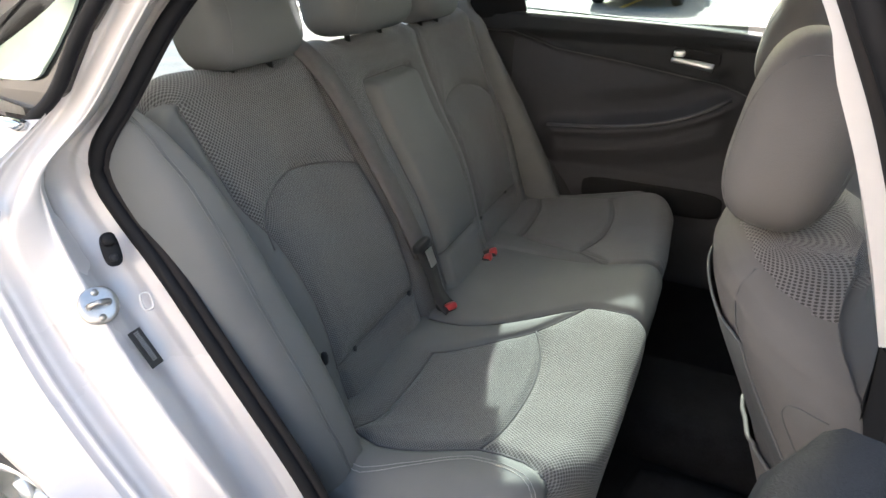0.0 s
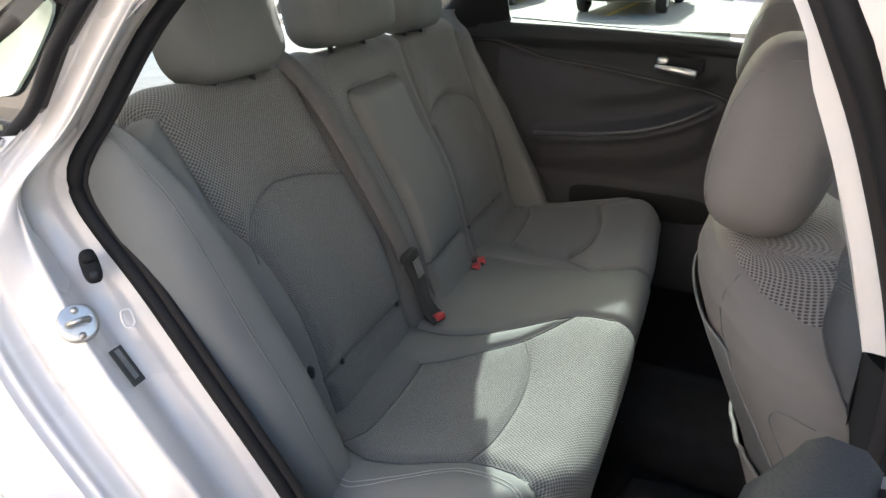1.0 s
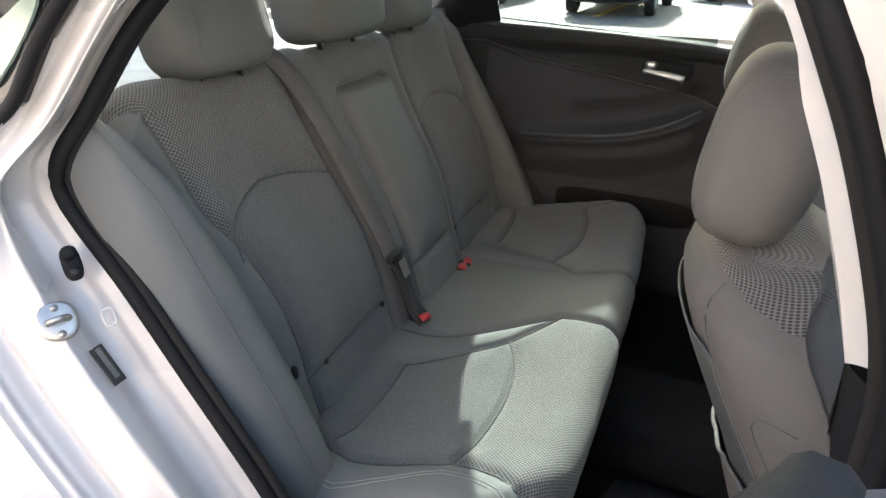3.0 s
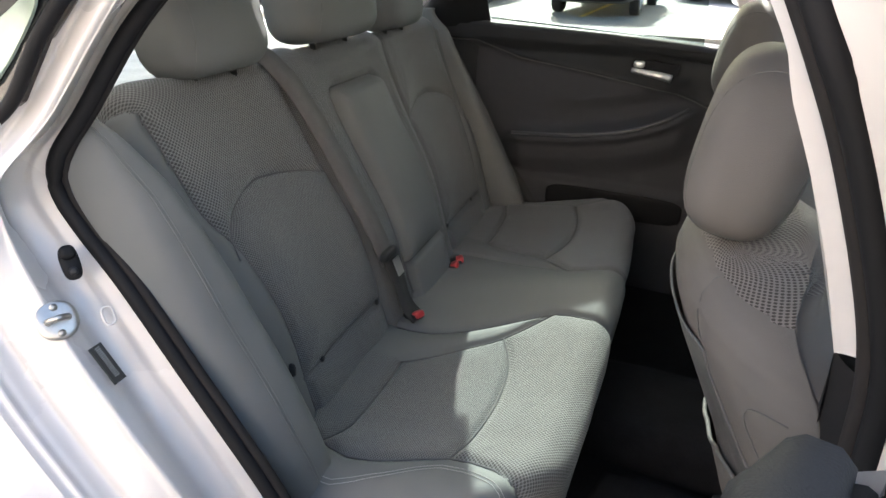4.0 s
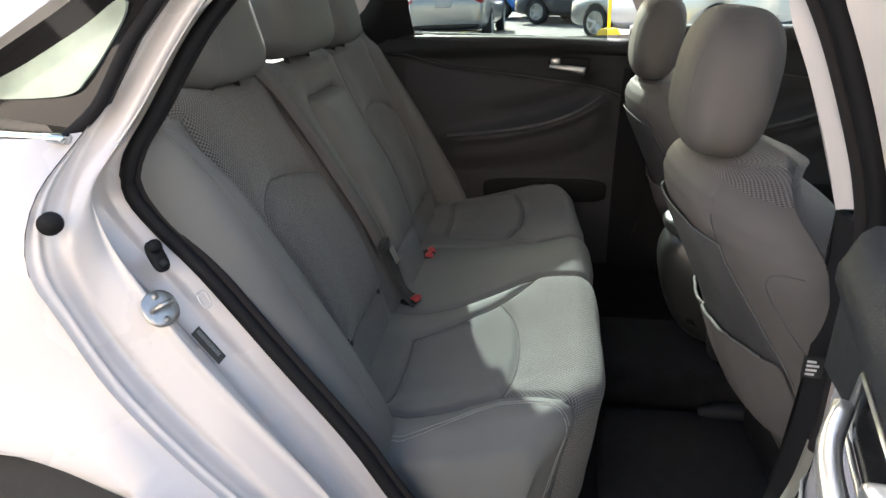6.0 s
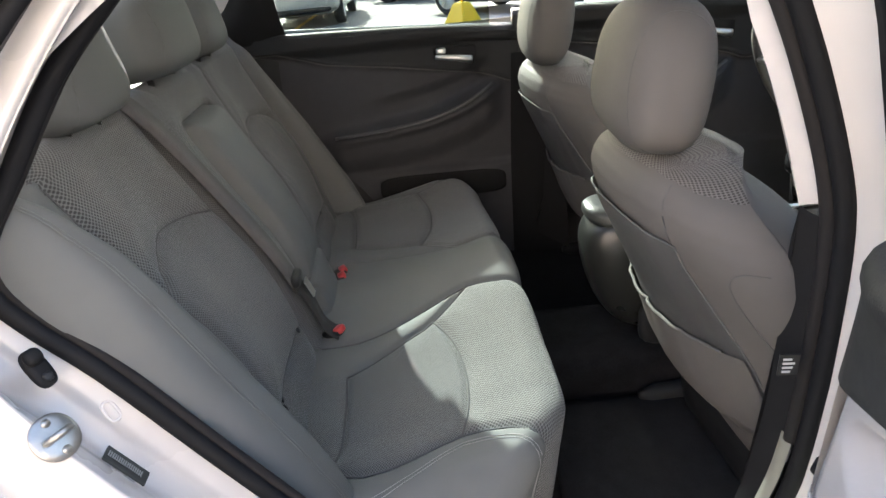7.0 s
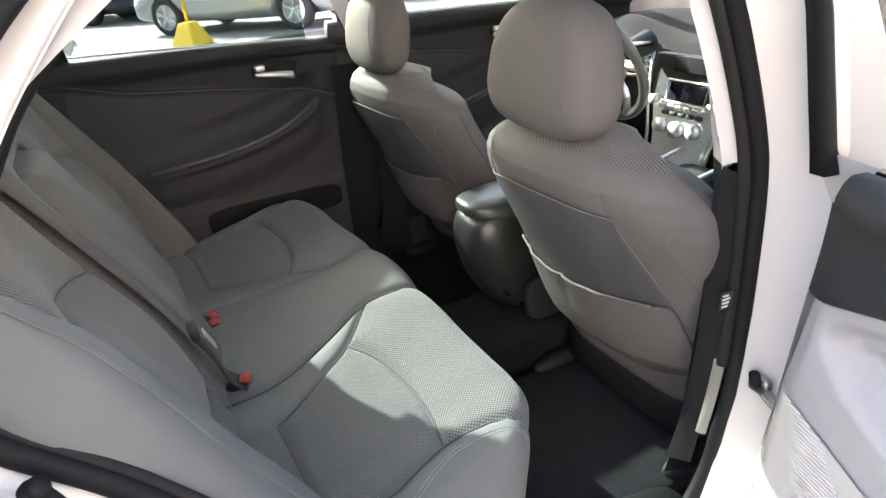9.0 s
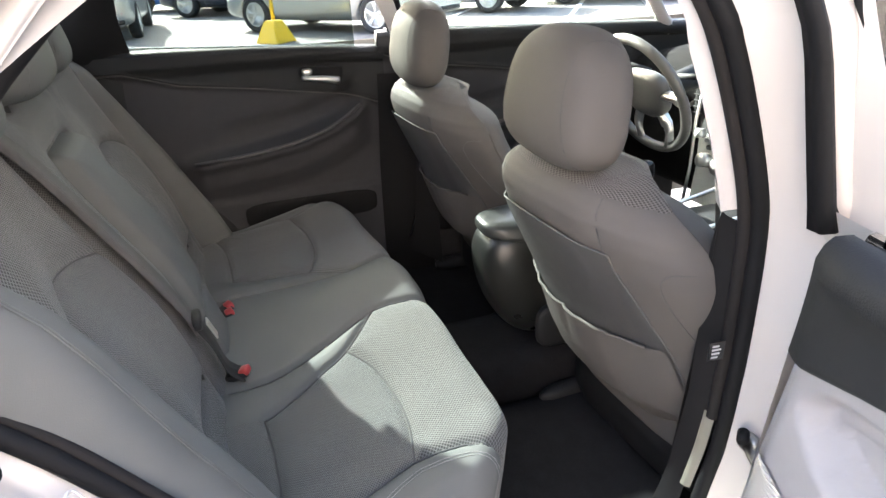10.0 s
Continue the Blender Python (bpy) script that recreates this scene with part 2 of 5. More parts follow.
def rbox_bm(c, size, p=5.0, n=8, fn=None, bm=None):
    """A rounded box (superellipsoid of power p) about c; fn shapes the points in -1..1."""
    bm = bm or bmesh.new()
    hx, hy, hz = size[0] / 2, size[1] / 2, size[2] / 2
    seen = {}

    def vert(q):
        key = tuple(round(v, 5) for v in q)
        if key not in seen:
            v = Vector(q)
            l = (abs(v.x) ** p + abs(v.y) ** p + abs(v.z) ** p) ** (1 / p)
            v = v / l
            if fn:
                v = Vector(fn(v))
            seen[key] = bm.verts.new((c[0] + v.x * hx, c[1] + v.y * hy, c[2] + v.z * hz))
        return seen[key]

    def g(i):
        return math.tan((-1 + 2 * i / n) * math.pi / 4)
    for ax in range(3):
        for sg in (-1, 1):
            for i in range(n):
                for j in range(n):
                    quad = []
                    for a, b in ((i, j), (i + 1, j), (i + 1, j + 1), (i, j + 1)):
                        q = [0, 0, 0]
                        q[ax], q[(ax + 1) % 3], q[(ax + 2) % 3] = sg, g(a), g(b)
                        quad.append(vert(q))
                    if sg < 0:
                        quad.reverse()
                    bm.faces.new(quad)
    return bm


def rbox(name, c, size, material, parent=None, label="", p=6.0, n=6, fn=None):
    return part(name, rbox_bm(c, size, p, n, fn), material, parent, label)


def slab(name, outline, d, material, parent=None, label="", bevel=0.0, smooth=False):
    """A flat outline (3D points in order) thickened by the vector d, edges bevelled."""
    bm = bmesh.new()
    d = Vector(d)
    A = [bm.verts.new(Vector(q)) for q in outline]
    B = [bm.verts.new(Vector(q) + d) for q in outline]
    n = len(A)
    bm.faces.new(A[::-1])
    bm.faces.new(B)
    for i in range(n):
        bm.faces.new((A[i], A[(i + 1) % n], B[(i + 1) % n], B[i]))
    bmesh.ops.recalc_face_normals(bm, faces=bm.faces)
    if bevel:
        bmesh.ops.bevel(bm, geom=bm.edges[:], offset=bevel, segments=2, affect="EDGES", profile=0.7)
    return part(name, bm, material, parent, label, smooth)


def panels(fn, us, vs, kind_of, mats, parent, names):
    """One surface fn(u, v) cut into panels: kind_of(u, v) names the panel of each cell; each panel is a part."""
    U, V = len(us), len(vs)
    pts = [[Vector(fn(u, v)) for v in vs] for u in us]
    groups = {}
    for i in range(U - 1):
        for j in range(V - 1):
            k = kind_of((us[i] + us[i + 1]) / 2, (vs[j] + vs[j + 1]) / 2)
            if k:
                groups.setdefault(k, []).append((i, j))
    for k, cells in groups.items():
        idx, verts, uvs, faces = {}, [], [], []
        for i, j in cells:
            f = []
            for a, b in ((i, j), (i + 1, j), (i + 1, j + 1), (i, j + 1)):
                if (a, b) not in idx:
                    idx[a, b] = len(verts)
                    verts.append(pts[a][b])
                    uvs.append((us[a], vs[b]))
                f.append(idx[a, b])
            faces.append(f)
        poly_part(names[k], verts, faces, mats[k], parent, uvs=uvs)


def smooth_step(a, b, x):
    t = min(1, max(0, (x - a) / (b - a)))
    return t * t * (3 - 2 * t)




def lin(x, pts):
    if x <= pts[0][0]:
        return pts[0][1]
    for (a, p), (b, q) in zip(pts, pts[1:]):
        if x <= b:
            return p + (q - p) * (x - a) / (b - a)
    return pts[-1][1]


def seg_dist(px, py, line):
    best = 9
    for (ax, ay), (bx, by) in zip(line, line[1:]):
        dx, dy = bx - ax, by - ay
        t = max(0, min(1, ((px - ax) * dx + (py - ay) * dy) / (dx * dx + dy * dy + 1e-12)))
        best = min(best, math.hypot(px - ax - t * dx, py - ay - t * dy))
    return best


# ---- ground ----
bm = bmesh.new()
bmesh.ops.create_grid(bm, x_segments=60, y_segments=60, size=150)
for v in bm.verts:
    v.co.z = 0.012 * noise.noise(v.co * 0.13)
    if (v.co.xy - Vector((0.4, 0))).length < 6:
        v.co.z = 0
ground = part("ground", bm, asphalt)
tagged(ground, "worn grey asphalt of an open parking lot", "asphalt", kind="structure")


def paint_line(a, b, w, material, label):
    a, b = Vector((*a, 0.014)), Vector((*b, 0.014))
    s = (b - a).cross(Vector((0, 0, 1))).normalized() * w / 2
    ob = slab("parking_line", [a - s, b - s, b + s, a + s], (0, 0, 0.004), material, None)
    return tagged(ob, label, "road marking", "parking bay lines", "structure")


# ---- white sedan: shell round the cabin ----
sedan = thing("white_sedan", "white sedan parked with its rear passenger door open", "car")

# opening of the rear right door: seal line, step line, ridge line, outer cut line
SEAL = [(0.22, -0.56, 1.345), (0.15, -0.585, 1.305), (0.09, -0.607, 1.262), (0.03, -0.628, 1.206), (-0.025, -0.652, 1.147), (-0.081, -0.688, 1.059), (-0.113, -0.715, 1.005), (-0.12, -0.72, 0.962), (-0.095, -0.72, 0.918), (-0.035, -0.72, 0.848), (0.05, -0.72, 0.728), (0.15, -0.72, 0.588), (0.21, -0.72, 0.485), (0.28, -0.72, 0.4)]
STEP = [(0.203, -0.582, 1.352), (0.131, -0.607, 1.309), (0.071, -0.627, 1.264), (0.011, -0.648, 1.205), (-0.042, -0.67, 1.146), (-0.098, -0.705, 1.059), (-0.128, -0.765, 1.005), (-0.137, -0.77, 0.957), (-0.112, -0.77, 0.905), (-0.055, -0.77, 0.832), (0.03, -0.77, 0.708), (0.125, -0.77, 0.57), (0.19, -0.77, 0.46), (0.265, -0.77, 0.372)]
STEP2 = [(0.216, -0.6, 1.357), (0.142, -0.624, 1.313), (0.082, -0.644, 1.265), (0.022, -0.664, 1.205), (-0.029, -0.684, 1.145), (-0.086, -0.719, 1.06), (-0.105, -0.79, 1.0), (-0.112, -0.795, 0.952), (-0.09, -0.795, 0.892), (-0.036, -0.795, 0.815), (0.045, -0.795, 0.695), (0.138, -0.795, 0.555), (0.2, -0.795, 0.445), (0.275, -0.795, 0.355)]
RIDGE = [(0.211, -0.622, 1.364), (0.135, -0.646, 1.317), (0.075, -0.665, 1.267), (0.015, -0.683, 1.204), (-0.034, -0.702, 1.145), (-0.091, -0.736, 1.06), (-0.122, -0.79, 1.008), (-0.12, -0.828, 0.952), (-0.112, -0.83, 0.875), (-0.062, -0.83, 0.775), (0.005, -0.83, 0.685), (0.105, -0.83, 0.565), (0.18, -0.83, 0.44), (0.26, -0.83, 0.34)]
GUT = [(0.202, -0.64, 1.369), (0.124, -0.663, 1.321), (0.064, -0.681, 1.268), (0.004, -0.699, 1.204), (-0.043, -0.716, 1.144), (-0.101, -0.75, 1.061), (-0.116, -0.81, 1.0), (-0.108, -0.855, 0.94), (-0.096, -0.855, 0.865), (-0.052, -0.855, 0.77), (0.018, -0.855, 0.675), (0.12, -0.855, 0.555), (0.195, -0.855, 0.43), (0.275, -0.855, 0.33)]
CUT = [(0.19, -0.66, 1.375), (0.11, -0.683, 1.325), (0.05, -0.7, 1.27), (-0.01, -0.717, 1.203), (-0.055, -0.732, 1.143), (-0.114, -0.765, 1.061), (-0.132, -0.845, 1.0), (-0.135, -0.882, 0.93), (-0.108, -0.885, 0.858), (-0.066, -0.888, 0.77), (0.003, -0.888, 0.677), (0.09, -0.885, 0.575), (0.18, -0.88, 0.42), (0.25, -0.875, 0.32)]
N = 70
rows6 = [spline(r, N) for r in (SEAL, STEP, STEP2, RIDGE, GUT, CUT)]
for r6, push in zip(rows6, (0, -0.014, 0.010, 0.016, -0.016, 0.004)):
    for q6 in r6:
        q6.x += push * 0.8
        q6.y -= push * 0.5
fine_rows = []
for j in range(N):
    cross = spline([r[j] for r in rows6], 90)
    for i6, q6 in enumerate(cross):
        f6 = i6 / 89
        # pressed ridges: one down the middle, one along the outer cut, a step at the seal flange
        lift = 0.0075 * math.exp(-((f6 - 0.53) / 0.022) ** 2) + 0.004 * smooth_step(0.47, 0.53, f6) * (1 - smooth_step(0.86, 0.93, f6))
        lift += 0.006 * math.exp(-((f6 - 0.93) / 0.02) ** 2) - 0.006 * smooth_step(0.10, 0.16, f6) * (1 - smooth_step(0.44, 0.51, f6))
        q6 += Vector((0.75, -0.42, 0.5)).normalized() * lift
    fine_rows.append(cross)
loft("door_jamb", fine_rows, white_paint, sedan, "white painted door jamb with pressed ridges", closed=False)
tube("door_seal", [p + Vector((0.007, 0.0, 0.003)) for p in spline(SEAL, 90)], 0.0105, rubber, sedan, "black rubber door seal", 10)
tube("seal_lip", [p + Vector((0.015, 0.010, 0.008)) for p in spline(SEAL, 90)], 0.0068, seal_mat, sedan, "soft inner seal lip", 10)

# quarter panel: outer skin with the wheel arch cut out
WX, WZ, WR = -0.20, 0.335, 0.375
cut = spline(CUT, 60)


def skin_y(x, z):
    y = -0.888 - 0.03 * math.sin(max(0, min(1, (z - 0.35) / 0.6)) * math.pi)
    y += 0.12 * smooth_step(0.95, 1.12, z) + 0.10 * smooth_step(-0.7, -1.7, x)
    d = math.hypot(x - WX, z - WZ)
    return y - 0.022 * math.exp(-((d - WR) / 0.05) ** 2)


lo = [(p.x, p.z) for p in cut if p.z < 1.062]
cut_y = [p.y for p in cut if p.z < 1.062]
rings = []
for k in range(46):
    f = k / 45
    ring = []
    for j, (cx, cz) in enumerate(lo):
        tx = -1.75
        x = cx + (tx - cx) * f ** 1.3
        z = cz + (0) * f
        d = math.hypot(x - WX, z - WZ)
        if d < WR and z > 0.1:
            a = math.atan2(z - WZ, x - WX)
            x, z = WX + WR * math.cos(a), WZ + WR * math.sin(a)
        b = smooth_step(0, 0.035, cx - x)
        ring.append((x, cut_y[j] * (1 - b) + skin_y(x, z) * b, z))
    rings.append(ring)
qp = loft("quarter_panel", rings, white_paint, sedan, "glossy white rear quarter panel", closed=False)
bm = bmesh.new()
bm.from_mesh(qp.data)
gone = [f for f in bm.faces if math.hypot(f.calc_center_median().x - WX, f.calc_center_median().z - WZ) < WR * 0.985]
bmesh.ops.delete(bm, geom=gone, context="FACES")
bm.to_mesh(qp.data)
bm.free()
arch = [(WX + WR * math.cos(a), skin_y(WX + WR * math.cos(a), WZ + WR * math.sin(a)), WZ + WR * math.sin(a)) for a in (math.pi * (-0.1 + 1.2 * i / 40) for i in range(41))]
loft("arch_lip", [arch, [(x, y + 0.03, z - 0.004) for x, y, z in arch], [(x * 0.99 + WX * 0.01, y + 0.22, z) for x, y, z in arch]], rubber, sedan, "black wheel arch liner", closed=False)
# rear wheel
ring = [(0.335, -0.02), (0.338, -0.06), (0.33, -0.10), (0.31, -0.115), (0.27, -0.118), (0.235, -0.112), (0.222, -0.104), (0.218, -0.02)]


def lathe(name, prof, n, m, material, parent, label=""):
    rg = []
    for i in range(n + 1):
        a = 2 * math.pi * i / n
        rg.append([m @ Vector((r * math.cos(a), y, r * math.sin(a))) for r, y in prof])
    return loft(name, rg, material, parent, label, closed=False)


def wheel(parent, m, spokes=5):
    tyre = lathe("tyre", [(0.218, 0.1), (0.30, 0.1), (0.334, 0.08), (0.338, 0.0), (0.333, -0.075), (0.315, -0.105), (0.27, -0.112), (0.232, -0.106), (0.22, -0.095)], 48, m, tyre_mat, parent)
    rim = lathe("rim", [(0.222, -0.098), (0.218, -0.104), (0.208, -0.1), (0.2, -0.06), (0.195, 0.04), (0.02, 0.045)], 48, m, satin, parent, "alloy wheel rim")
    for k in range(spokes):
        a = 2 * math.pi * k / spokes + 0.3
        for da in (-0.13, 0.13):
            c1, c2 = math.cos(a + da * 0.4), math.sin(a + da * 0.4)
            e1, e2 = math.cos(a + da), math.sin(a + da)
            q = [(0.04 * c1, -0.085, 0.04 * c2), (0.12 * (c1 + e1) / 2, -0.09, 0.12 * (c2 + e2) / 2), (0.205 * e1, -0.098, 0.205 * e2)]
            tube("spoke", [m @ Vector(p) for p in spline(q, 6)], 0.014, satin, rim, "", 6)
    lathe("hub_cap", [(0.045, -0.07), (0.045, -0.098), (0.03, -0.104), (0.0, -0.106)], 20, m, satin, rim)
    return tyre


wheel(sedan, pose(WX, -0.79, WZ), 5)
wheel(sedan, pose(WX, 0.77, WZ, 0, 0, 180), 5)
for sg in (-1, 1):
    wheel(sedan, pose(2.58, sg * 0.77, WZ, 0, 0, 0 if sg < 0 else 180), 5)

# quarter window behind the door and chrome strip under it
QW = Vector((-0.03, 0.060, 0))      # the glass leans in with the roof rail
qwin = [(-0.30, -0.806, 1.078), (-0.11, -0.812, 1.058), (-0.062, -0.808, 1.084), (-0.012, -0.79, 1.157), (0.06, -0.762, 1.235), (0.15, -0.735, 1.305), (0.06, -0.745, 1.285), (-0.05, -0.765, 1.227), (-0.13, -0.778, 1.185), (-0.22, -0.79, 1.143), (-0.33, -0.80, 1.095)]
slab("quarter_window_frame", [(x + QW.x, y - 0.006 + QW.y, z) for x, y, z in qwin], (0, 0.014, 0), gloss_black, sedan, "gloss black quarter window surround")
# opaque pane; its mottled pale green paints in the reflection
slab("quarter_glass", spline([(-0.24, -0.812, 1.098), (-0.115, -0.811, 1.096), (-0.075, -0.806, 1.118), (-0.035, -0.792, 1.165), (-0.02, -0.784, 1.192), (-0.03, -0.782, 1.20), (-0.08, -0.79, 1.172), (-0.16, -0.80, 1.135)], 48, True, QW), (0, -0.004, 0), mat("quarter_glass_reflection", (0.30, 0.36, 0.30), 0.08, vary=0.5, noise_scale=14), sedan, "small quarter window with a pale green reflection in its colour")
tube("chrome_strip", spline([(-0.7, -0.815, 1.075), (-0.4, -0.825, 1.068), (-0.2, -0.828, 1.058), (-0.105, -0.825, 1.052)], 20, False, QW * 0.6), 0.011, chrome, sedan, "chrome belt strip", 10, flat=0.6)
strip_edge = [(-0.105, -0.832, 1.052), (-0.066, -0.815, 1.086), (-0.016, -0.795, 1.158), (0.056, -0.767, 1.236), (0.147, -0.74, 1.306)]
tube("door_gap_line", spline(strip_edge, 24, False, QW), 0.008, rubber, sedan, "black rubber edge")
lo_c = spline([(-0.95, -0.82, 1.05), (-0.5, -0.825, 1.068), (-0.33, -0.806, 1.096), (-0.13, -0.785, 1.187), (0.06, -0.752, 1.287), (0.22, -0.71, 1.36)], 24)
hi_c = spline([(-0.95, -0.60, 1.08), (-0.62, -0.58, 1.2), (-0.38, -0.56, 1.33), (-0.12, -0.56, 1.42), (0.05, -0.57, 1.44), (0.25, -0.58, 1.45)], 24)
loft("c_pillar_skin", [spline([a, a.lerp(b, 0.5) + Vector((0, -0.02, 0.02)), b], 8) for a, b in zip(lo_c, hi_c)], white_paint, sedan, "white C pillar", closed=False)


# ---- cabin shell ----


# roof: outer skin and headlining, a rounded sheet
def roof_pt(u, v, dz):
    y = -0.60 + 1.20 * v
    x = -0.30 + 1.75 * u
    z = 1.47 + 0.05 * math.sin(math.pi * (0.15 + 0.75 * u)) - 0.10 * abs(2 * v - 1) ** 3
    return (x, y, z + dz)


for nm, dz, mt, lb in (("roof_skin", 0.03, white_paint, "white roof"), ("headlining", 0.0, lining_mat, "light grey roof lining")):
    vs = [roof_pt(i / 30, j / 24, dz) for i in range(31) for j in range(25)]
    fs = [(i * 25 + j, i * 25 + j + 1, (i + 1) * 25 + j + 1, (i + 1) * 25 + j) for i in range(30) for j in range(24)]
    poly_part(nm, vs, fs, mt, sedan, lb)

# floor, sills, tunnel
part("floor_pan", rbox_bm((0.75, 0, 0.235), (1.9, 1.46, 0.05), 10, 8), carpet, sedan, "dark carpeted floor")
rbox("tunnel", (1.0, 0.0, 0.30), (1.6, 0.26, 0.16), carpet, sedan, "carpeted floor tunnel", 4, 8)
for sg in (-1, 1):
    rbox("sill", (0.55, sg * (0.83 if sg > 0 else 0.785), 0.315), (1.4, 0.18, 0.10), white_paint, sedan, "white painted door sill", 5, 6)
rbox("scuff_plate", (0.50, -0.63, 0.30), (0.50, 0.10, 0.05), rubber, sedan, "black plastic scuff plate", 4, 6)
rbox("floor_mat", (0.70, -0.37, 0.272), (0.36, 0.44, 0.02), mat("mat_carpet", (0.016, 0.016, 0.018), 0.95, spec=0.1, noise_scale=300, vary=0.4, bump=0.8, bump_scale=600), None, "", 8, 6)
fm = bpy.data.objects["floor_mat"]
tagged(fm, "dark grey carpet mat on the rear footwell floor", "floor mat")

# B pillar, right: trim, seal, painted jamb
def strip(name, left, right, material, label, bulge=(0, 0, 0), n=30, parent=None, m=8):
    a, b = spline(left, n), spline(right, n)
    rg = []
    for p, q in zip(a, b):
        mid = p.lerp(q, 0.5) + Vector(bulge)
        rg.append(spline([p, mid, q], m))
    return loft(name, rg, material, parent or sedan, label, closed=False)


def b_pillar(sg):
    k = lambda pts: [(x - (0.10 if sg > 0 else 0), -sg * y, z) for x, y, z in pts]
    lip = [(0.560, -0.58, 1.40), (0.668, -0.635, 1.20), (0.698, -0.64, 1.145), (0.733, -0.64, 1.064), (0.760, -0.64, 0.99), (0.775, -0.64, 0.935), (0.781, -0.64, 0.88), (0.784, -0.64, 0.80), (0.785, -0.64, 0.72), (0.783, -0.64, 0.65), (0.778, -0.64, 0.56), (0.763, -0.64, 0.48), (0.742, -0.645, 0.41)]
    edge = spline(lip, 60)
    upper = [p for p in edge if p.z > 0.933]
    lower = [p for p in edge if p.z <= 0.936]
    up_in = [(0.520, -0.56, 1.40), (0.650, -0.625, 1.205), (0.675, -0.63, 1.145), (0.702, -0.63, 1.085), (0.731, -0.63, 1.01), (0.755, -0.63, 0.934)]
    low_in = [(0.756, -0.631, 0.936), (0.760, -0.615, 0.87), (0.766, -0.61, 0.745), (0.764, -0.61, 0.62), (0.748, -0.605, 0.47), (0.725, -0.605, 0.40)]
    strip("b_pillar_trim_upper", k(up_in), k(upper), trim_grey, "light grey upper pillar trim", (-0.003, sg * -0.002, 0))
    strip("b_pillar_trim_lower", k(low_in), k(lower), pillar_black, "dark lower pillar trim", (-0.003, sg * -0.002, 0))
    strip("b_pillar_trim_side", k([(0.60, -0.53, 1.40), (0.70, -0.595, 1.20), (0.74, -0.595, 1.085), (0.775, -0.595, 0.935)]), k([(0.520, -0.56, 1.40), (0.650, -0.625, 1.205), (0.702, -0.63, 1.085), (0.755, -0.63, 0.935)]), trim_grey, "light grey side of the pillar trim")
    strip("b_pillar_inside", k([(0.775, -0.595, 0.935), (0.80, -0.585, 0.8), (0.82, -0.585, 0.5), (0.83, -0.585, 0.3)]), k([(0.755, -0.629, 0.935), (0.766, -0.611, 0.745), (0.748, -0.607, 0.47), (0.725, -0.605, 0.36)]), pillar_black, "")
    if sg < 0:
        path = [(x + 0.0145, y - 0.0205, z) for x, y, z in lip] + [(0.715, -0.675, 0.362), (0.64, -0.70, 0.338), (0.45, -0.715, 0.335), (0.33, -0.72, 0.36), (0.28, -0.72, 0.40)]
        tube("b_pillar_seal", spline(path, 110), 0.0115, rubber, sedan, "black rubber door seal", 10)
        tube("seal_lip", spline([tuple(p + Vector((0.004, -0.006, 0))) for p in edge if p.z > 0.60][::3], 70), 0.0095, seal_mat, sedan, "soft inner seal lip", 10)
        inn = [p + Vector((0.020, -0.029, 0)) for p in edge]
        out_ = [(0.74, -0.70, 1.41), (0.79, -0.76, 1.17), (0.82, -0.80, 1.04), (0.845, -0.83, 0.94), (0.86, -0.86, 0.80), (0.86, -0.87, 0.62), (0.85, -0.87, 0.46), (0.83, -0.86, 0.33)]
        strip("b_pillar_jamb", inn[::4] + [Vector((0.725, -0.685, 0.36))], out_, white_paint, "white painted centre pillar", (0.012, 0.010, 0), 40)
        # dark backing behind trim and seal
        strip("b_pillar_core", [p + Vector((0.03, 0.02, 0)) for p in edge[::4]], [p + Vector((0.035, -0.03, 0)) for p in edge[::4]], rubber, "", (0, 0, 0))
        # painted flange showing inside the seal near the sill; its dull beige holds the shade
        strip("pillar_flange", [(0.777, -0.637, 0.61), (0.768, -0.637, 0.54), (0.748, -0.642, 0.475)], [(0.785, -0.652, 0.61), (0.776, -0.652, 0.54), (0.756, -0.656, 0.475)], flange_shaded, "painted flange with shade put into its dull beige colour", (-0.002, 0, 0))


b_pillar(1)
b_pillar(-1)
# added black sheet that stands for the footwell darkness behind the driver's seat
strip("footwell_dark_far", [(0.555, 0.672, 0.26), (0.560, 0.676, 0.60), (0.575, 0.672, 0.93)], [(0.72, 0.655, 0.26), (0.73, 0.655, 0.60), (0.70, 0.655, 0.93)], pillar_black, "black sheet below the centre pillar, standing for the dark footwell", (0, -0.012, 0))

# ---- front right side of the shell: front door, closed ----
def outer_skin(name, x0, x1, sg, label):
    rg = []
    for i in range(20):
        x = x0 + (x1 - x0) * i / 19
        rg.append([(x, sg * (0.875 + 0.035 * math.sin(math.pi * j / 13)) - sg * (0.09 * (j / 13) ** 6), 0.30 + 0.72 * j / 13) for j in range(14)])
    return loft(name, rg, white_paint, sedan, label, closed=False)


outer_skin("front_door_skin", 0.86, 1.86, -1, "white front door")
outer_skin("front_door_skin", 0.70, 1.86, 1, "white front door")
outer_skin("rear_door_skin", -0.13, 0.69, 1, "white rear door")
outer_skin("quarter_panel_far", -1.7, -0.14, 1, "white quarter panel")

# ---- far (left) side: inner trim of both doors, one thing each side of the pillar ----
FY = 0.70


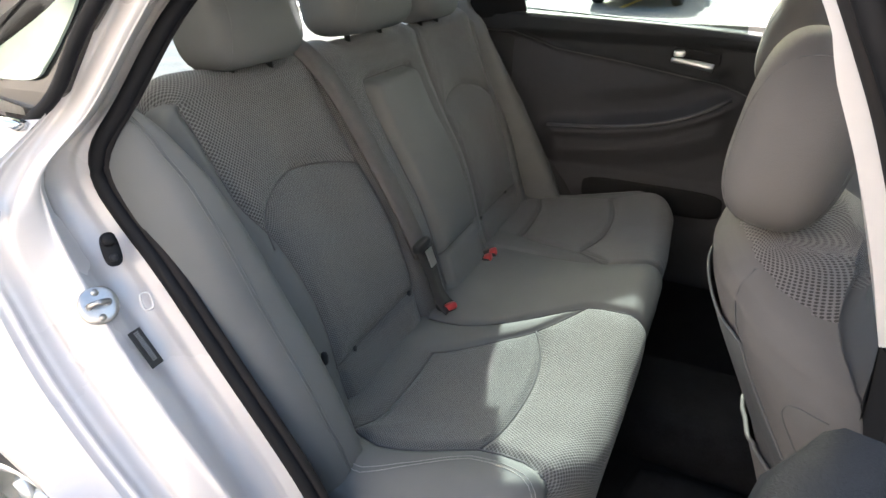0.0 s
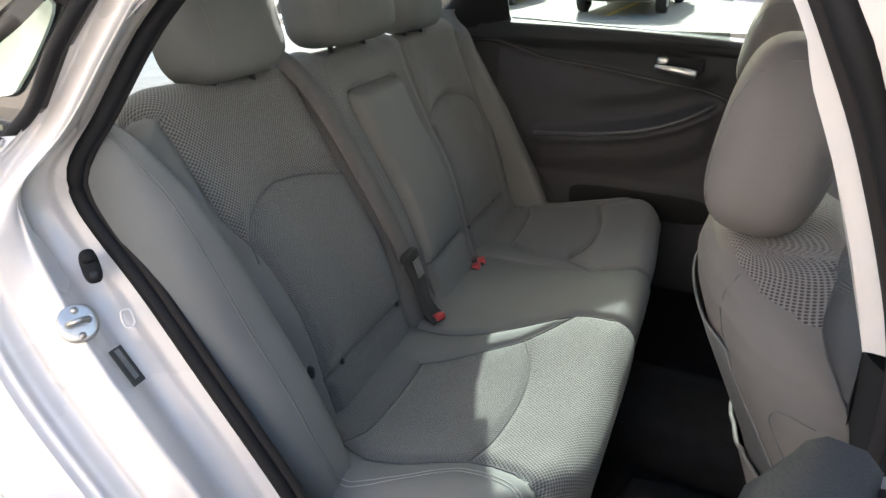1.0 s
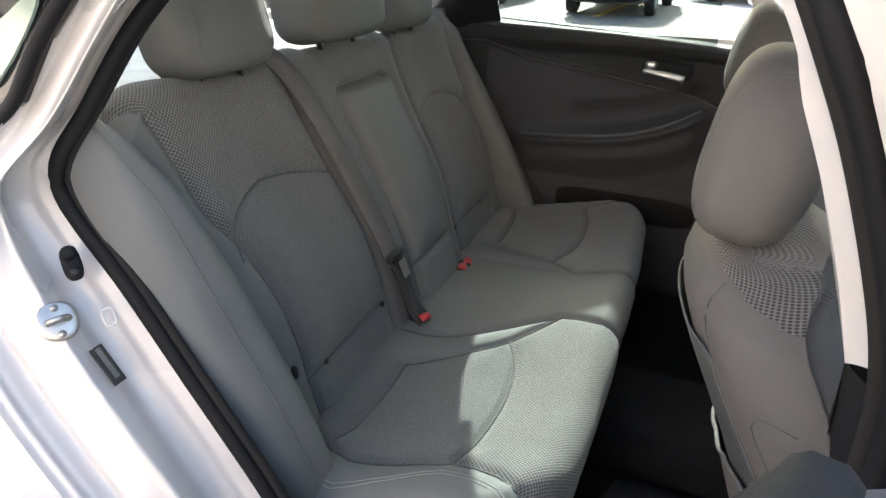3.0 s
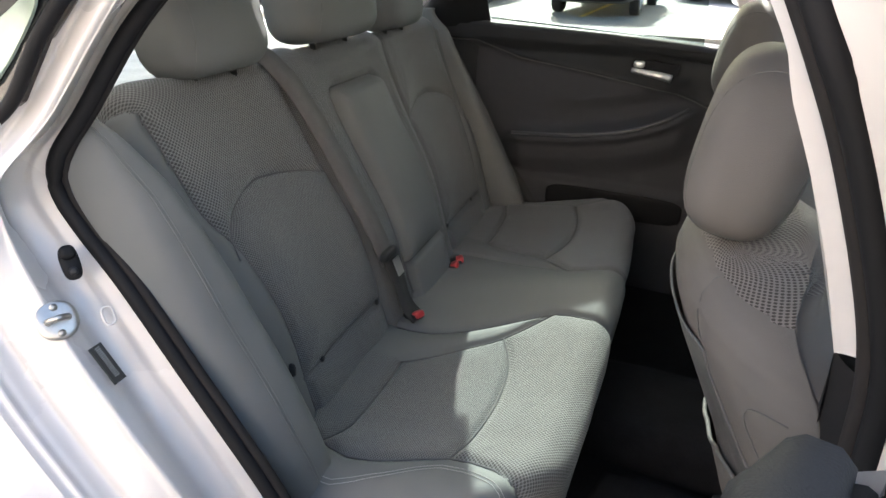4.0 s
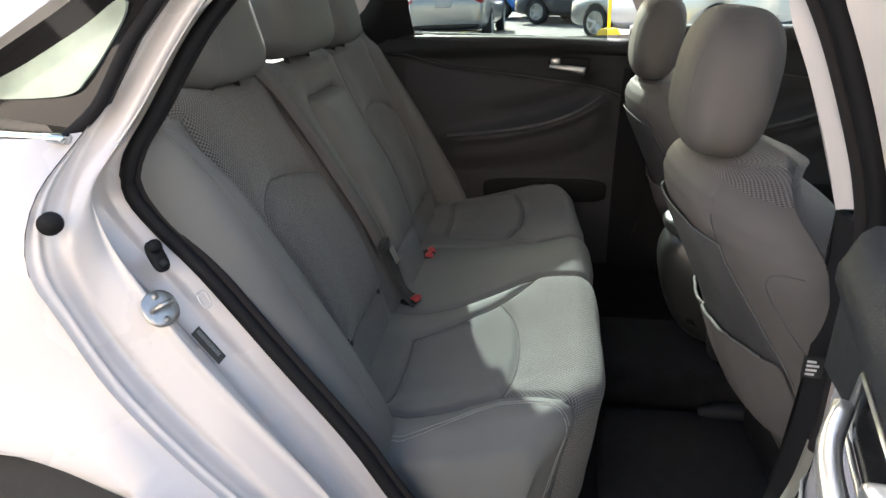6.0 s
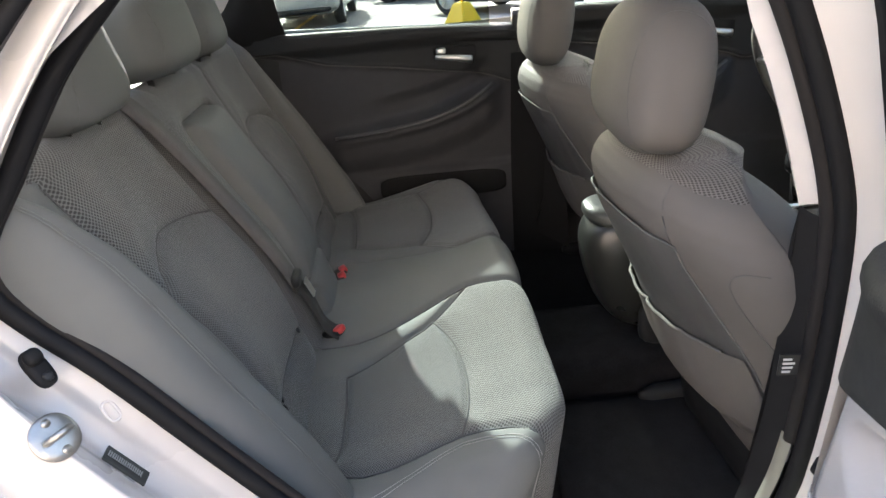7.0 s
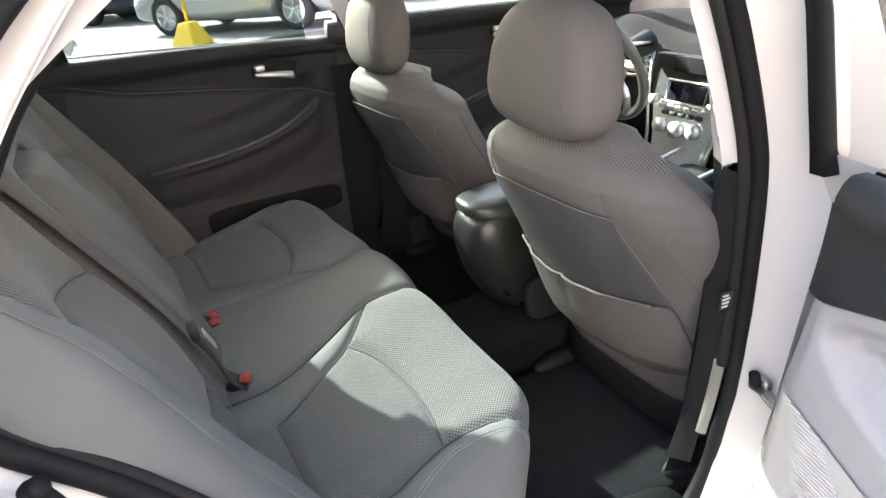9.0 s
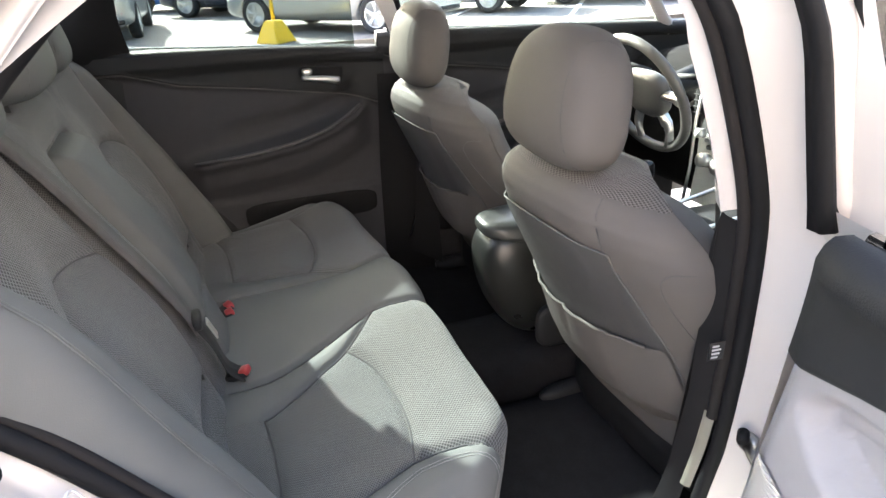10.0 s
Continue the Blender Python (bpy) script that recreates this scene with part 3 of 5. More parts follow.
def far_door(x0, x1, handle_x, name, xa):
    d = part(name, bmesh.new(), door_shaded, sedan, "plastic door trim, cabin shade in its dark colour")
    nx, nlo, nhi = 100, 90, 26
    nz = nlo + nhi
    ridge_at = lambda f: lin(f, [(0, 0.99), (0.06, 0.975), (0.2, 0.945), (0.5, 0.918), (0.8, 0.885), (0.93, 0.865), (1, 0.845)])

    def y_at(x, z):
        f = max(0.0, min(1.0, (x - x0) / 0.70))
        # swept ridge below the belt, meeting the nose of the armrest
        ridge = ridge_at(f)
        arm = lin(f, [(0, 0.70), (0.2, 0.727), (0.45, 0.742), (0.65, 0.765), (0.8, 0.80), (0.92, 0.845), (1, 0.86)])
        y = FY - 0.020 * smooth_step(0.965, 1.005, z)
        y -= 0.012 * smooth_step(ridge - 0.002, ridge + 0.006, z) + 0.006 * math.exp(-((z - ridge) / 0.007) ** 2)
        fade = smooth_step(0.12, 0.24, f) * (1 - smooth_step(0.88, 0.98, f))
        hollow = 0.02 * smooth_step(arm - 0.002, arm + 0.02, z) * (1 - smooth_step(arm + 0.05, arm + 0.10, z)) * smooth_step(0.3, 0.5, f) * (1 - smooth_step(0.85, 0.95, f))
        y += hollow
        y -= (0.035 * math.exp(-((z - arm + 0.012) / 0.020) ** 2) + 0.035 * smooth_step(arm + 0.004, arm - 0.03, z) * (1 - smooth_step(arm - 0.07, arm - 0.16, z))) * fade
        y -= 0.012 * smooth_step(0.60, 0.57, z)
        return y
    vs, fs = [], []
    for i in range(nx + 1):
        for j in range(nz + 1):
            x = xa + (x1 - xa) * i / nx
            ztop = 1.037 - 0.06 * max(0.0, x - x0)
            zr = ridge_at(max(0.0, min(1.0, (x - x0) / 0.70)))
            z = 0.25 + (zr - 0.25) * j / nlo if j <= nlo else zr + (ztop - zr) * (j - nlo) / nhi
            vs.append((x, y_at(x, z), z))
    for i in range(nx):
        for j in range(nz):
            a = i * (nz + 1) + j
            fs.append((a, a + nz + 1, a + nz + 2, a + 1))
    up = [f for f in fs if f[0] % (nz + 1) >= nlo]
    top_set = set(up)
    d.data.from_pydata(vs, [], [f for f in fs if f not in top_set])
    for p in d.data.polygons:
        p.use_smooth = True
    used = sorted({v for f in up for v in f})
    ix = {v: c for c, v in enumerate(used)}
    poly_part("upper_band", [vs[v] for v in used], [tuple(ix[v] for v in f) for f in up], dark_plastic, d, "black upper door band")
    # thin lighter tube drawing the highlight on the ridge
    tube("ridge_highlight", [Vector(vs[i * (nz + 1) + nlo]) + Vector((0, -0.001, 0)) for i in range(nx + 1)], 0.0028, highlight_line, d, "", 6)
    # belt cap
    tube("belt_cap", spline([(xa, FY - 0.005, 1.03), ((x0 + x1) / 2, FY - 0.005, 1.01), (x1, FY - 0.005, 0.985)], 20), 0.024, dark_plastic, d, "", 10)
    # added satin tube imitating the bright reflection along the lower glass edge
    tube("belt_reflection", spline([(x0 + 0.03, FY + 0.012, 1.053), ((x0 + x1) / 2, FY + 0.012, 1.033), (x1, FY + 0.012, 1.008)], 20), 0.0035, satin, d, "pale line standing for the reflection in the lower glass edge", 6)
    # handle bezel and lever
    hx = handle_x
    slab("handle_bezel", [(hx - 0.06, FY - 0.032, 0.955), (hx - 0.05, FY - 0.032, 0.972), (hx + 0.07, FY - 0.032, 0.962), (hx + 0.07, FY - 0.032, 0.935), (hx + 0.05, FY - 0.032, 0.915), (hx - 0.05, FY - 0.032, 0.932)], (0, -0.008, 0), rubber, d, "black recessed handle bezel", 0.003)
    tube("door_lever", spline([(hx - 0.052, FY - 0.050, 0.942), (hx - 0.02, FY - 0.056, 0.939), (hx + 0.02, FY - 0.056, 0.934), (hx + 0.055, FY - 0.050, 0.926)], 12), lambda f: 0.007 + 0.005 * f, satin, d, "satin silver door lever", 10)
    rbox("lock_knob", (hx - 0.035, FY - 0.046, 0.958), (0.03, 0.02, 0.018), satin, d, "silver lock button", 4, 5)
    # pull pocket on the armrest
    k = lambda f, z, o: (x0 + 0.70 * f, FY - o, z)
    # lighter tube drawing the highlight along the armrest edge
    tube("armrest_highlight", spline([k(0.2, 0.727, 0.062), k(0.45, 0.742, 0.068), k(0.65, 0.765, 0.066), k(0.8, 0.80, 0.058), k(0.92, 0.845, 0.03)], 24), 0.005, highlight_line, d, "", 8)
    rbox("lower_pocket", k(0.66, 0.525, 0.012), (0.42, 0.014, 0.085), rubber, d, "dark map pocket mouth", 5, 8)
    return d


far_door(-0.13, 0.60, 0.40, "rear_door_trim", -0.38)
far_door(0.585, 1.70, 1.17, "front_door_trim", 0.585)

# far glass, C pillar trim and window frames
slab("rear_door_glass", [(-0.105, 0.70, 1.04), (0.52, 0.70, 1.0), (0.50, 0.585, 1.45), (0.05, 0.575, 1.45), (-0.05, 0.605, 1.365), (-0.10, 0.655, 1.22)], (0, 0.004, 0), tinted, sedan, "green-tinted rear door window")
slab("front_door_glass", [(0.64, 0.70, 0.99), (1.62, 0.70, 0.97), (1.2, 0.60, 1.30), (0.60, 0.59, 1.345)], (0, 0.004, 0), clear_glass, sedan, "front door window")
strip("c_pillar_trim_far", [(-0.58, 0.60, 1.02), (-0.55, 0.60, 1.08), (-0.48, 0.59, 1.15), (-0.36, 0.56, 1.27), (-0.22, 0.53, 1.345)], [(-0.37, 0.66, 1.02), (-0.31, 0.66, 1.08), (-0.23, 0.65, 1.15), (-0.12, 0.622, 1.27), (-0.03, 0.572, 1.40)], trim_grey, "light grey C pillar trim", (0, -0.015, 0))
strip("door_frame_far", [(-0.39, 0.68, 1.01), (-0.275, 0.665, 1.12), (-0.165, 0.635, 1.27), (-0.10, 0.58, 1.40)], [(-0.095, 0.70, 1.035), (-0.10, 0.66, 1.15), (-0.07, 0.625, 1.27), (-0.01, 0.575, 1.41)], rubber, "black window frame", (0.0, -0.03, 0))
tube("window_rail_far", spline([(-0.095, 0.655, 1.22), (-0.05, 0.605, 1.365), (0.05, 0.575, 1.455), (0.6, 0.585, 1.455), (1.2, 0.6, 1.38), (1.62, 0.7, 0.98)], 40), 0.022, trim_grey, sedan, "", 10)
strip("c_pillar_trim_near", [(-0.55, -0.60, 1.03), (-0.48, -0.59, 1.15), (-0.36, -0.56, 1.27), (-0.2, -0.53, 1.345)], [(-0.14, -0.70, 1.0), (-0.09, -0.70, 1.07), (0.0, -0.69, 1.17), (0.25, -0.62, 1.335)], trim_grey, "light grey C pillar trim", (0, 0.015, 0))
# quarter trims down to the wheel well
strip("quarter_trim_near", [(-0.55, -0.60, 1.03), (-0.5, -0.6, 0.8), (-0.4, -0.6, 0.5), (-0.2, -0.6, 0.3)], [(-0.10, -0.705, 1.02), (-0.09, -0.705, 0.9), (0.06, -0.705, 0.7), (0.25, -0.705, 0.38)], dark_plastic, "")
strip("quarter_trim_far", [(-0.55, 0.60, 1.03), (-0.5, 0.6, 0.8), (-0.4, 0.6, 0.5), (-0.2, 0.6, 0.3)], [(-0.10, 0.705, 1.04), (-0.12, 0.705, 0.9), (-0.12, 0.705, 0.6), (-0.1, 0.705, 0.34)], dark_plastic, "")

# parcel shelf, rear window, boot lid
rbox("parcel_shelf", (-0.585, 0, 1.005), (0.75, 1.26, 0.04), mat("shelf_cloth", (0.55, 0.55, 0.53), 0.95, spec=0.1, noise_scale=200, vary=0.2, bump=0.5, bump_scale=800), sedan, "grey parcel shelf", 8, 6)
slab("rear_window", [(-0.92, -0.58, 1.04), (-0.92, 0.58, 1.04), (-0.30, 0.50, 1.36), (-0.30, -0.50, 1.36)], (-0.003, 0, 0.004), clear_glass, sedan, "green-tinted rear window")
rg = []
for i in range(14):
    x = -0.93 - 0.75 * i / 13
    rg.append([(x, -0.66 + 1.32 * j / 12, 1.055 - 0.02 * abs(j / 6 - 1) ** 3 - 0.03 * (i / 13) ** 2) for j in range(13)])
loft("boot_lid", rg, white_paint, sedan, "white boot lid", closed=False)
rg = []
for i in range(10):
    z = 1.0 - 0.65 * i / 9
    rg.append([(-1.70 - 0.06 * math.sin(i / 9 * 3.1), -0.8 + 1.6 * j / 12, z) for j in range(13)])
loft("tail_panel", rg, white_paint, sedan, "", closed=False)
slab("seat_bulkhead", [(-0.33, -0.66, 0.25), (-0.33, 0.66, 0.25), (-0.36, 0.66, 1.0), (-0.36, -0.66, 1.0)], (-0.02, 0, 0), dark_plastic, sedan, "")

# windscreen and front end
slab("windscreen", [(2.05, -0.62, 0.98), (2.05, 0.62, 0.98), (1.36, 0.54, 1.36), (1.36, -0.54, 1.36)], (0.003, 0, 0.004), clear_glass, sedan, "windscreen")
for sg in (-1, 1):
    tube("a_pillar", spline([(1.30, sg * 0.585, 1.36), (1.7, sg * 0.63, 1.18), (2.08, sg * 0.68, 0.97)], 20), 0.035, trim_grey, sedan, "light grey windscreen pillar trim", 10)
    if sg > 0:
        tube("window_post", spline([(0.66, sg * 0.705, 0.99), (0.61, sg * 0.645, 1.22), (0.55, sg * 0.605, 1.40)], 12), 0.03, rubber, sedan, "", 8)
slab("front_door_glass", [(0.90, -0.72, 0.99), (1.62, -0.72, 0.97), (1.2, -0.62, 1.30), (0.82, -0.61, 1.345)], (0, -0.004, 0), clear_glass, sedan, "front door window")
rbox("front_door_trim_near", (1.345, -0.715, 0.63), (0.90, 0.08, 0.74), door_shaded, sedan, "plastic door trim, cabin shade in its dark colour", 6, 8)
rg = []
for i in range(14):
    x = 2.02 + 1.33 * i / 13
    rg.append([(x, (-0.8 + 1.6 * j / 12) * (1 - 0.12 * (i / 13) ** 3), 0.97 - 0.05 * abs(j / 6 - 1) ** 3 - 0.24 * (i / 13) ** 2) for j in range(13)])
loft("bonnet", rg, white_paint, sedan, "white bonnet", closed=False)
outer_skin("front_wing", 1.86, 3.25, -1, "white front wing")
outer_skin("front_wing", 1.86, 3.25, 1, "white front wing")
rg = []
for i in range(12):
    z = 0.74 - 0.50 * i / 11
    rg.append([(3.34 + 0.10 * math.sin(i / 11 * 3.0) - 0.22 * abs(j / 8 - 1) ** 2.5, -0.88 + 1.76 * j / 16, z) for j in range(17)])
loft("front_bumper", rg, white_paint, sedan, "white front bumper", closed=False)
rbox("front_grille", (3.41, 0, 0.56), (0.06, 0.9, 0.16), gloss_black, sedan, "black front grille", 4, 6)
for sg in (-1, 1):
    rbox("headlamp", (3.24, sg * 0.66, 0.68), (0.30, 0.30, 0.14), lamp_clear, sedan, "clear headlamp", 3, 6)
    rbox("tail_lamp", (-1.70, sg * 0.66, 0.76), (0.14, 0.34, 0.13), tail_red, sedan, "red tail lamp", 3, 6)
slab("firewall", [(2.0, -0.75, 0.2), (2.0, 0.75, 0.2), (2.04, 0.72, 0.95), (2.04, -0.72, 0.95)], (0.02, 0, 0), dark_plastic, sedan, "")

# ---- open rear door ----
DS = Vector((-0.2, -0.98, 0)).normalized()
DW = Vector((0.98, -0.2, 0)).normalized()
DO = Vector((0.728, -0.745, 0))


def dl(s, w, z):
    return DO + DS * s + DW * w + Vector((0, 0, z))


odoor = part("rear_door_open", bmesh.new(), door_grey, sedan, "open rear door, grey trim with black upper panel")


split = lambda s: lin(s, [(0, 0.832), (0.06, 0.845), (0.14, 0.868), (0.2, 0.883), (0.3, 0.892), (0.9, 0.885)])
bottom = lambda s: lin(s, [(0, 0.36), (0.55, 0.36), (0.72, 0.50), (0.9, 0.74)])


def door_w(s, z):
    """Depth of the inner trim: 0 at the rim, proud (minus) at the armrest, sunk in the scoop."""
    w = 0.012 * smooth_step(0.05, 0.02, s)
    cut_z = split(s)
    w -= 0.010 * smooth_step(cut_z - 0.004, cut_z + 0.004, z)
    # scoop: a swept hollow that opens away from the hinge, with a deeper pocket inside it
    q = s + 0.055 * smooth_step(0.5, 0.96, z) * max(0, 1 - s / 0.5)
    lo_z = lin(q, [(0.086, 0.792), (0.109, 0.762), (0.142, 0.733), (0.195, 0.710), (0.3, 0.68), (0.9, 0.62)])
    hi_z = lin(q, [(0.086, 0.792), (0.096, 0.814), (0.117, 0.832), (0.151, 0.845), (0.2, 0.852), (0.9, 0.85)])
    if q > 0.086:
        w += 0.030 * smooth_step(lo_z, lo_z + 0.022, z) * (1 - smooth_step(hi_z - 0.03, hi_z, z)) * smooth_step(0.086, 0.12, q)
        w += 0.012 * smooth_step(lo_z + 0.028, lo_z + 0.034, z) * (1 - smooth_step(hi_z - 0.052, hi_z - 0.044, z)) * smooth_step(0.125, 0.132, q)
    return w


def door_panel(name, s0, s1, z0, z1, material, label, ns=50, nz=30, off=0.0, zf=None):
    vs, fs = [], []
    for i in range(ns + 1):
        s = s0 + (s1 - s0) * i / ns
        a = z0(s) if callable(z0) else z0
        b = z1(s) if callable(z1) else z1
        for j in range(nz + 1):
            z = a + (b - a) * j / nz
            vs.append(dl(s + 0.055 * smooth_step(0.5, 0.96, z) * max(0, 1 - s / 0.5), door_w(s, z) + off, z))
    for i in range(ns):
        for j in range(nz):
            q = i * (nz + 1) + j
            fs.append((q, q + 1, q + nz + 2, q + nz + 1))
    return poly_part(name, vs, fs, material, odoor, label)


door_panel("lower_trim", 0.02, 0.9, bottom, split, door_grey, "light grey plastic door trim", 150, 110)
door_panel("upper_trim", 0.02, 0.9, split, lambda s: 0.957 + 0.01 * s, dark_plastic, "black plastic upper door trim", 50, 16, -0.004)
# rounded top of the trim
rg = []
for i in range(40):
    s = 0.085 + 0.815 * i / 39
    z = 0.957 + 0.01 * s
    e = 0.014 * smooth_step(0.13, 0.085, s) - 0.004 * smooth_step(0.40, 0.15, s)
    rg.append([dl(s, -0.022 + e, z - 0.004), dl(s, -0.022 + e, z + 0.010), dl(s, -0.014 + e * 0.8, z + 0.024), dl(s, 0.003, z + 0.032), dl(s, 0.022, z + 0.032), dl(s, 0.032, z + 0.022), dl(s, 0.033, z - 0.03)])
loft("top_cap", rg, mat("door_top_grain", (0.013, 0.014, 0.0155), 0.6, spec=0.2, noise_scale=80, vary=0.15, bump=0.35, bump_scale=500), odoor, "grained black door top", closed=False)
# speaker grille: fine ribs low at the hinge end
grille_top = lambda s: 0.690 - 0.30 * max(0, s - 0.04)
sp = door_panel("speaker_panel", 0.03, 0.20, 0.37, grille_top, mat("speaker_cloth", (0.36, 0.355, 0.34), 0.7, noise_scale=50, vary=0.06), "ribbed speaker grille", 24, 24, -0.004)
for k in range(56):
    z = 0.376 + 0.0056 * k
    s1 = min(0.24 - 0.12 * smooth_step(0.5, 0.69, z), 0.04 + (0.690 - z) / 0.30) - 0.004
    if s1 > 0.055:
        tube("grille_rib", [dl(q + 0.055 * smooth_step(0.5, 0.96, z) * max(0, 1 - q / 0.5), door_w(q, z) - 0.005, z) for q in (0.034, (0.034 + s1) / 2, s1)], 0.0014, trim_grey, sp, "", 5)
# map pocket outline and pull handle
slab("handle_bezel", [dl(0.250, -0.012, 0.905), dl(0.265, -0.012, 0.948), dl(0.440, -0.012, 0.953), dl(0.440, -0.012, 0.92), dl(0.400, -0.012, 0.898), dl(0.270, -0.012, 0.894)], tuple(DW * -0.008), gloss_black, odoor, "black recessed handle bezel", 0.003)
tube("bezel_ring", [dl(a, -0.022, b) for a, b in ((0.25, 0.905), (0.265, 0.948), (0.44, 0.953), (0.44, 0.92), (0.40, 0.898), (0.27, 0.894))], 0.0025, satin, odoor, "thin silver bezel ring", 6, True)
tube("door_lever", spline([dl(0.270, -0.030, 0.925), dl(0.305, -0.040, 0.912), dl(0.360, -0.040, 0.908), dl(0.410, -0.030, 0.906)], 14), lambda f: 0.007 + 0.003 * f, satin, odoor, "satin silver door lever", 10)
knob = rbox("lock_knob", tuple(dl(0.375, -0.028, 0.938)), (0.016, 0.02, 0.014), satin, odoor, "silver lock knob", 4, 5)
rbox("lock_mark", tuple(dl(0.388, -0.028, 0.940)), (0.012, 0.008, 0.009), red_plastic, knob, "red lock mark", 4, 5)
# metal edges and outer skin
strip("door_edge", [dl(0.02, 0.008, 0.34), dl(0.032, 0.008, 0.6), dl(0.073, 0.0, 0.945)], [dl(-0.03, 0.10, 0.34), dl(-0.03, 0.11, 0.6), dl(0.02, 0.06, 0.945)], white_paint, "white painted door edge", (0, 0, 0), 20, odoor)
rg = []
for i in range(24):
    s = -0.07 + 1.0 * i / 23
    b0 = bottom(max(0, s)) - 0.05
    rg.append([dl(s, 0.12 + 0.03 * math.sin(math.pi * j / 12) - 0.045 * (j / 12) ** 4, b0 + (0.972 + 0.012 * s - b0) * j / 12) for j in range(13)])
loft("outer_skin", rg, white_paint, odoor, "white outer door skin", closed=False)
# belt strips and lowered glass
tube("belt_rubber", [dl(0.10, 0.037, 0.975), dl(0.9, 0.037, 0.985)], 0.008, rubber, odoor, "")
slab("door_glass", [dl(0.08, 0.044, 0.80), dl(0.88, 0.044, 0.82), dl(0.88, 0.044, 1.01), dl(0.3, 0.044, 1.0), dl(0.10, 0.044, 0.99)], tuple(DW * 0.004), tinted, odoor, "lowered green-tinted window glass")
tube("chrome_belt", [dl(0.06, 0.068, 0.968), dl(0.9, 0.068, 0.98)], 0.010, chrome, odoor, "chrome belt strip")
# window frame
PY = -0.75


def post_band(name, a, b, w0, w1, material, label):
    """Upright band of the window frame between two lines x(z)."""
    n = 14
    rg = []
    for i in range(n + 1):
        z = 0.945 + 0.455 * i / n
        y = PY + 0.10 * smooth_step(1.15, 1.42, z)
        x0, x1 = lin(z, a), lin(z, b)
        rg.append([(x0, y + w0, z), ((x0 + x1) / 2, y + w0 - 0.004, z), (x1, y + w0, z), (x1, y + w1, z), (x0, y + w1, z)])
    return loft(name, rg, material, odoor, label)


E0 = [(0.945, 0.790), (0.975, 0.783), (1.155, 0.733), (1.437, 0.638)]
E1 = [(0.945, 0.825), (0.953, 0.812), (1.155, 0.749), (1.437, 0.655)]
E2 = [(0.945, 0.870), (0.953, 0.854), (1.155, 0.789), (1.437, 0.690)]
E3 = [(0.945, 0.881), (0.953, 0.867), (1.155, 0.803), (1.437, 0.705)]
post_band("post_rubber", E0, E1, 0.0, 0.02, rubber, "black rubber post seal")
post_band("window_post", E1, E2, 0.004, 0.03, white_paint, "white painted window frame post")
post_band("glass_channel", E2, E3, 0.0, 0.02, rubber, "black glass channel")
top = [(0.625, -0.715, 1.415), dl(0.14, -0.05, 1.415), dl(0.3, -0.05, 1.40), dl(0.55, -0.03, 1.36), dl(0.75, 0.02, 1.24), dl(0.9, 0.06, 1.05)]
tube("window_frame_top", spline(top, 30), 0.024, white_paint, odoor, "white window frame", 10)
# check strap and buffer on the centre pillar
strap = tube("check_strap", [(0.806, -0.700, 0.592), (0.794, -0.728, 0.588), (0.778, -0.778, 0.584)], 0.011, zinc, sedan, "zinc door check strap", 8, flat=0.35)
tube("strap_bolt", [(0.800, -0.694, 0.606), (0.786, -0.708, 0.606)], 0.0085, rubber, strap, "black strap bolt", 12)
rbox("strap_plate", (0.806, -0.702, 0.590), (0.016, 0.036, 0.030), zinc, strap, "zinc mounting plate", 5, 5)
rbox("strap_end", (0.780, -0.772, 0.592), (0.014, 0.014, 0.016), rubber, strap, "black end stop", 4, 5)

# ---- rear bench: cushion ----
bench = thing("rear_bench", "grey rear bench seat in knitted fabric and leatherette with folding armrest", "car seat")


def half(y):
    """Mirror a place on the bench to the right-hand side."""
    return -abs(y)


C_IN = [(0.044, -0.19), (0.135, -0.188), (0.249, -0.148), (0.364, -0.102), (0.433, -0.113), (0.553, -0.129), (0.892, -0.134)]
C_WEDGE = [(0.1, -0.296), (0.148, -0.27), (0.222, -0.226), (0.283, -0.191), (0.364, -0.102)]
C_ARC = [(0.283, -0.191), (0.314, -0.269), (0.326, -0.361), (0.321, -0.461), (0.298, -0.555)]
C_REAR = [(0.1, -0.296), (0.102, -0.392), (0.097, -0.502), (0.077, -0.561)]
C_OUT = [(-0.043, -0.5), (0.072, -0.558), (0.131, -0.584), (0.212, -0.575), (0.298, -0.555), (0.373, -0.572), (0.431, -0.602), (0.55, -0.623), (0.848, -0.643)]
C_LINES = [[(p.x, p.y) for p in spline([(a, b, 0) for a, b in l], 24)] for l in (C_IN, C_WEDGE, C_ARC, C_REAR, C_OUT)]


def front_x(y):
    a = abs(y)
    return 0.475 + 0.015 * math.cos(min(1, a / 0.5) * 1.6) - (0.15 if y < 0 else 0.21) * max(0, (a - 0.46) / 0.24) ** 2.2


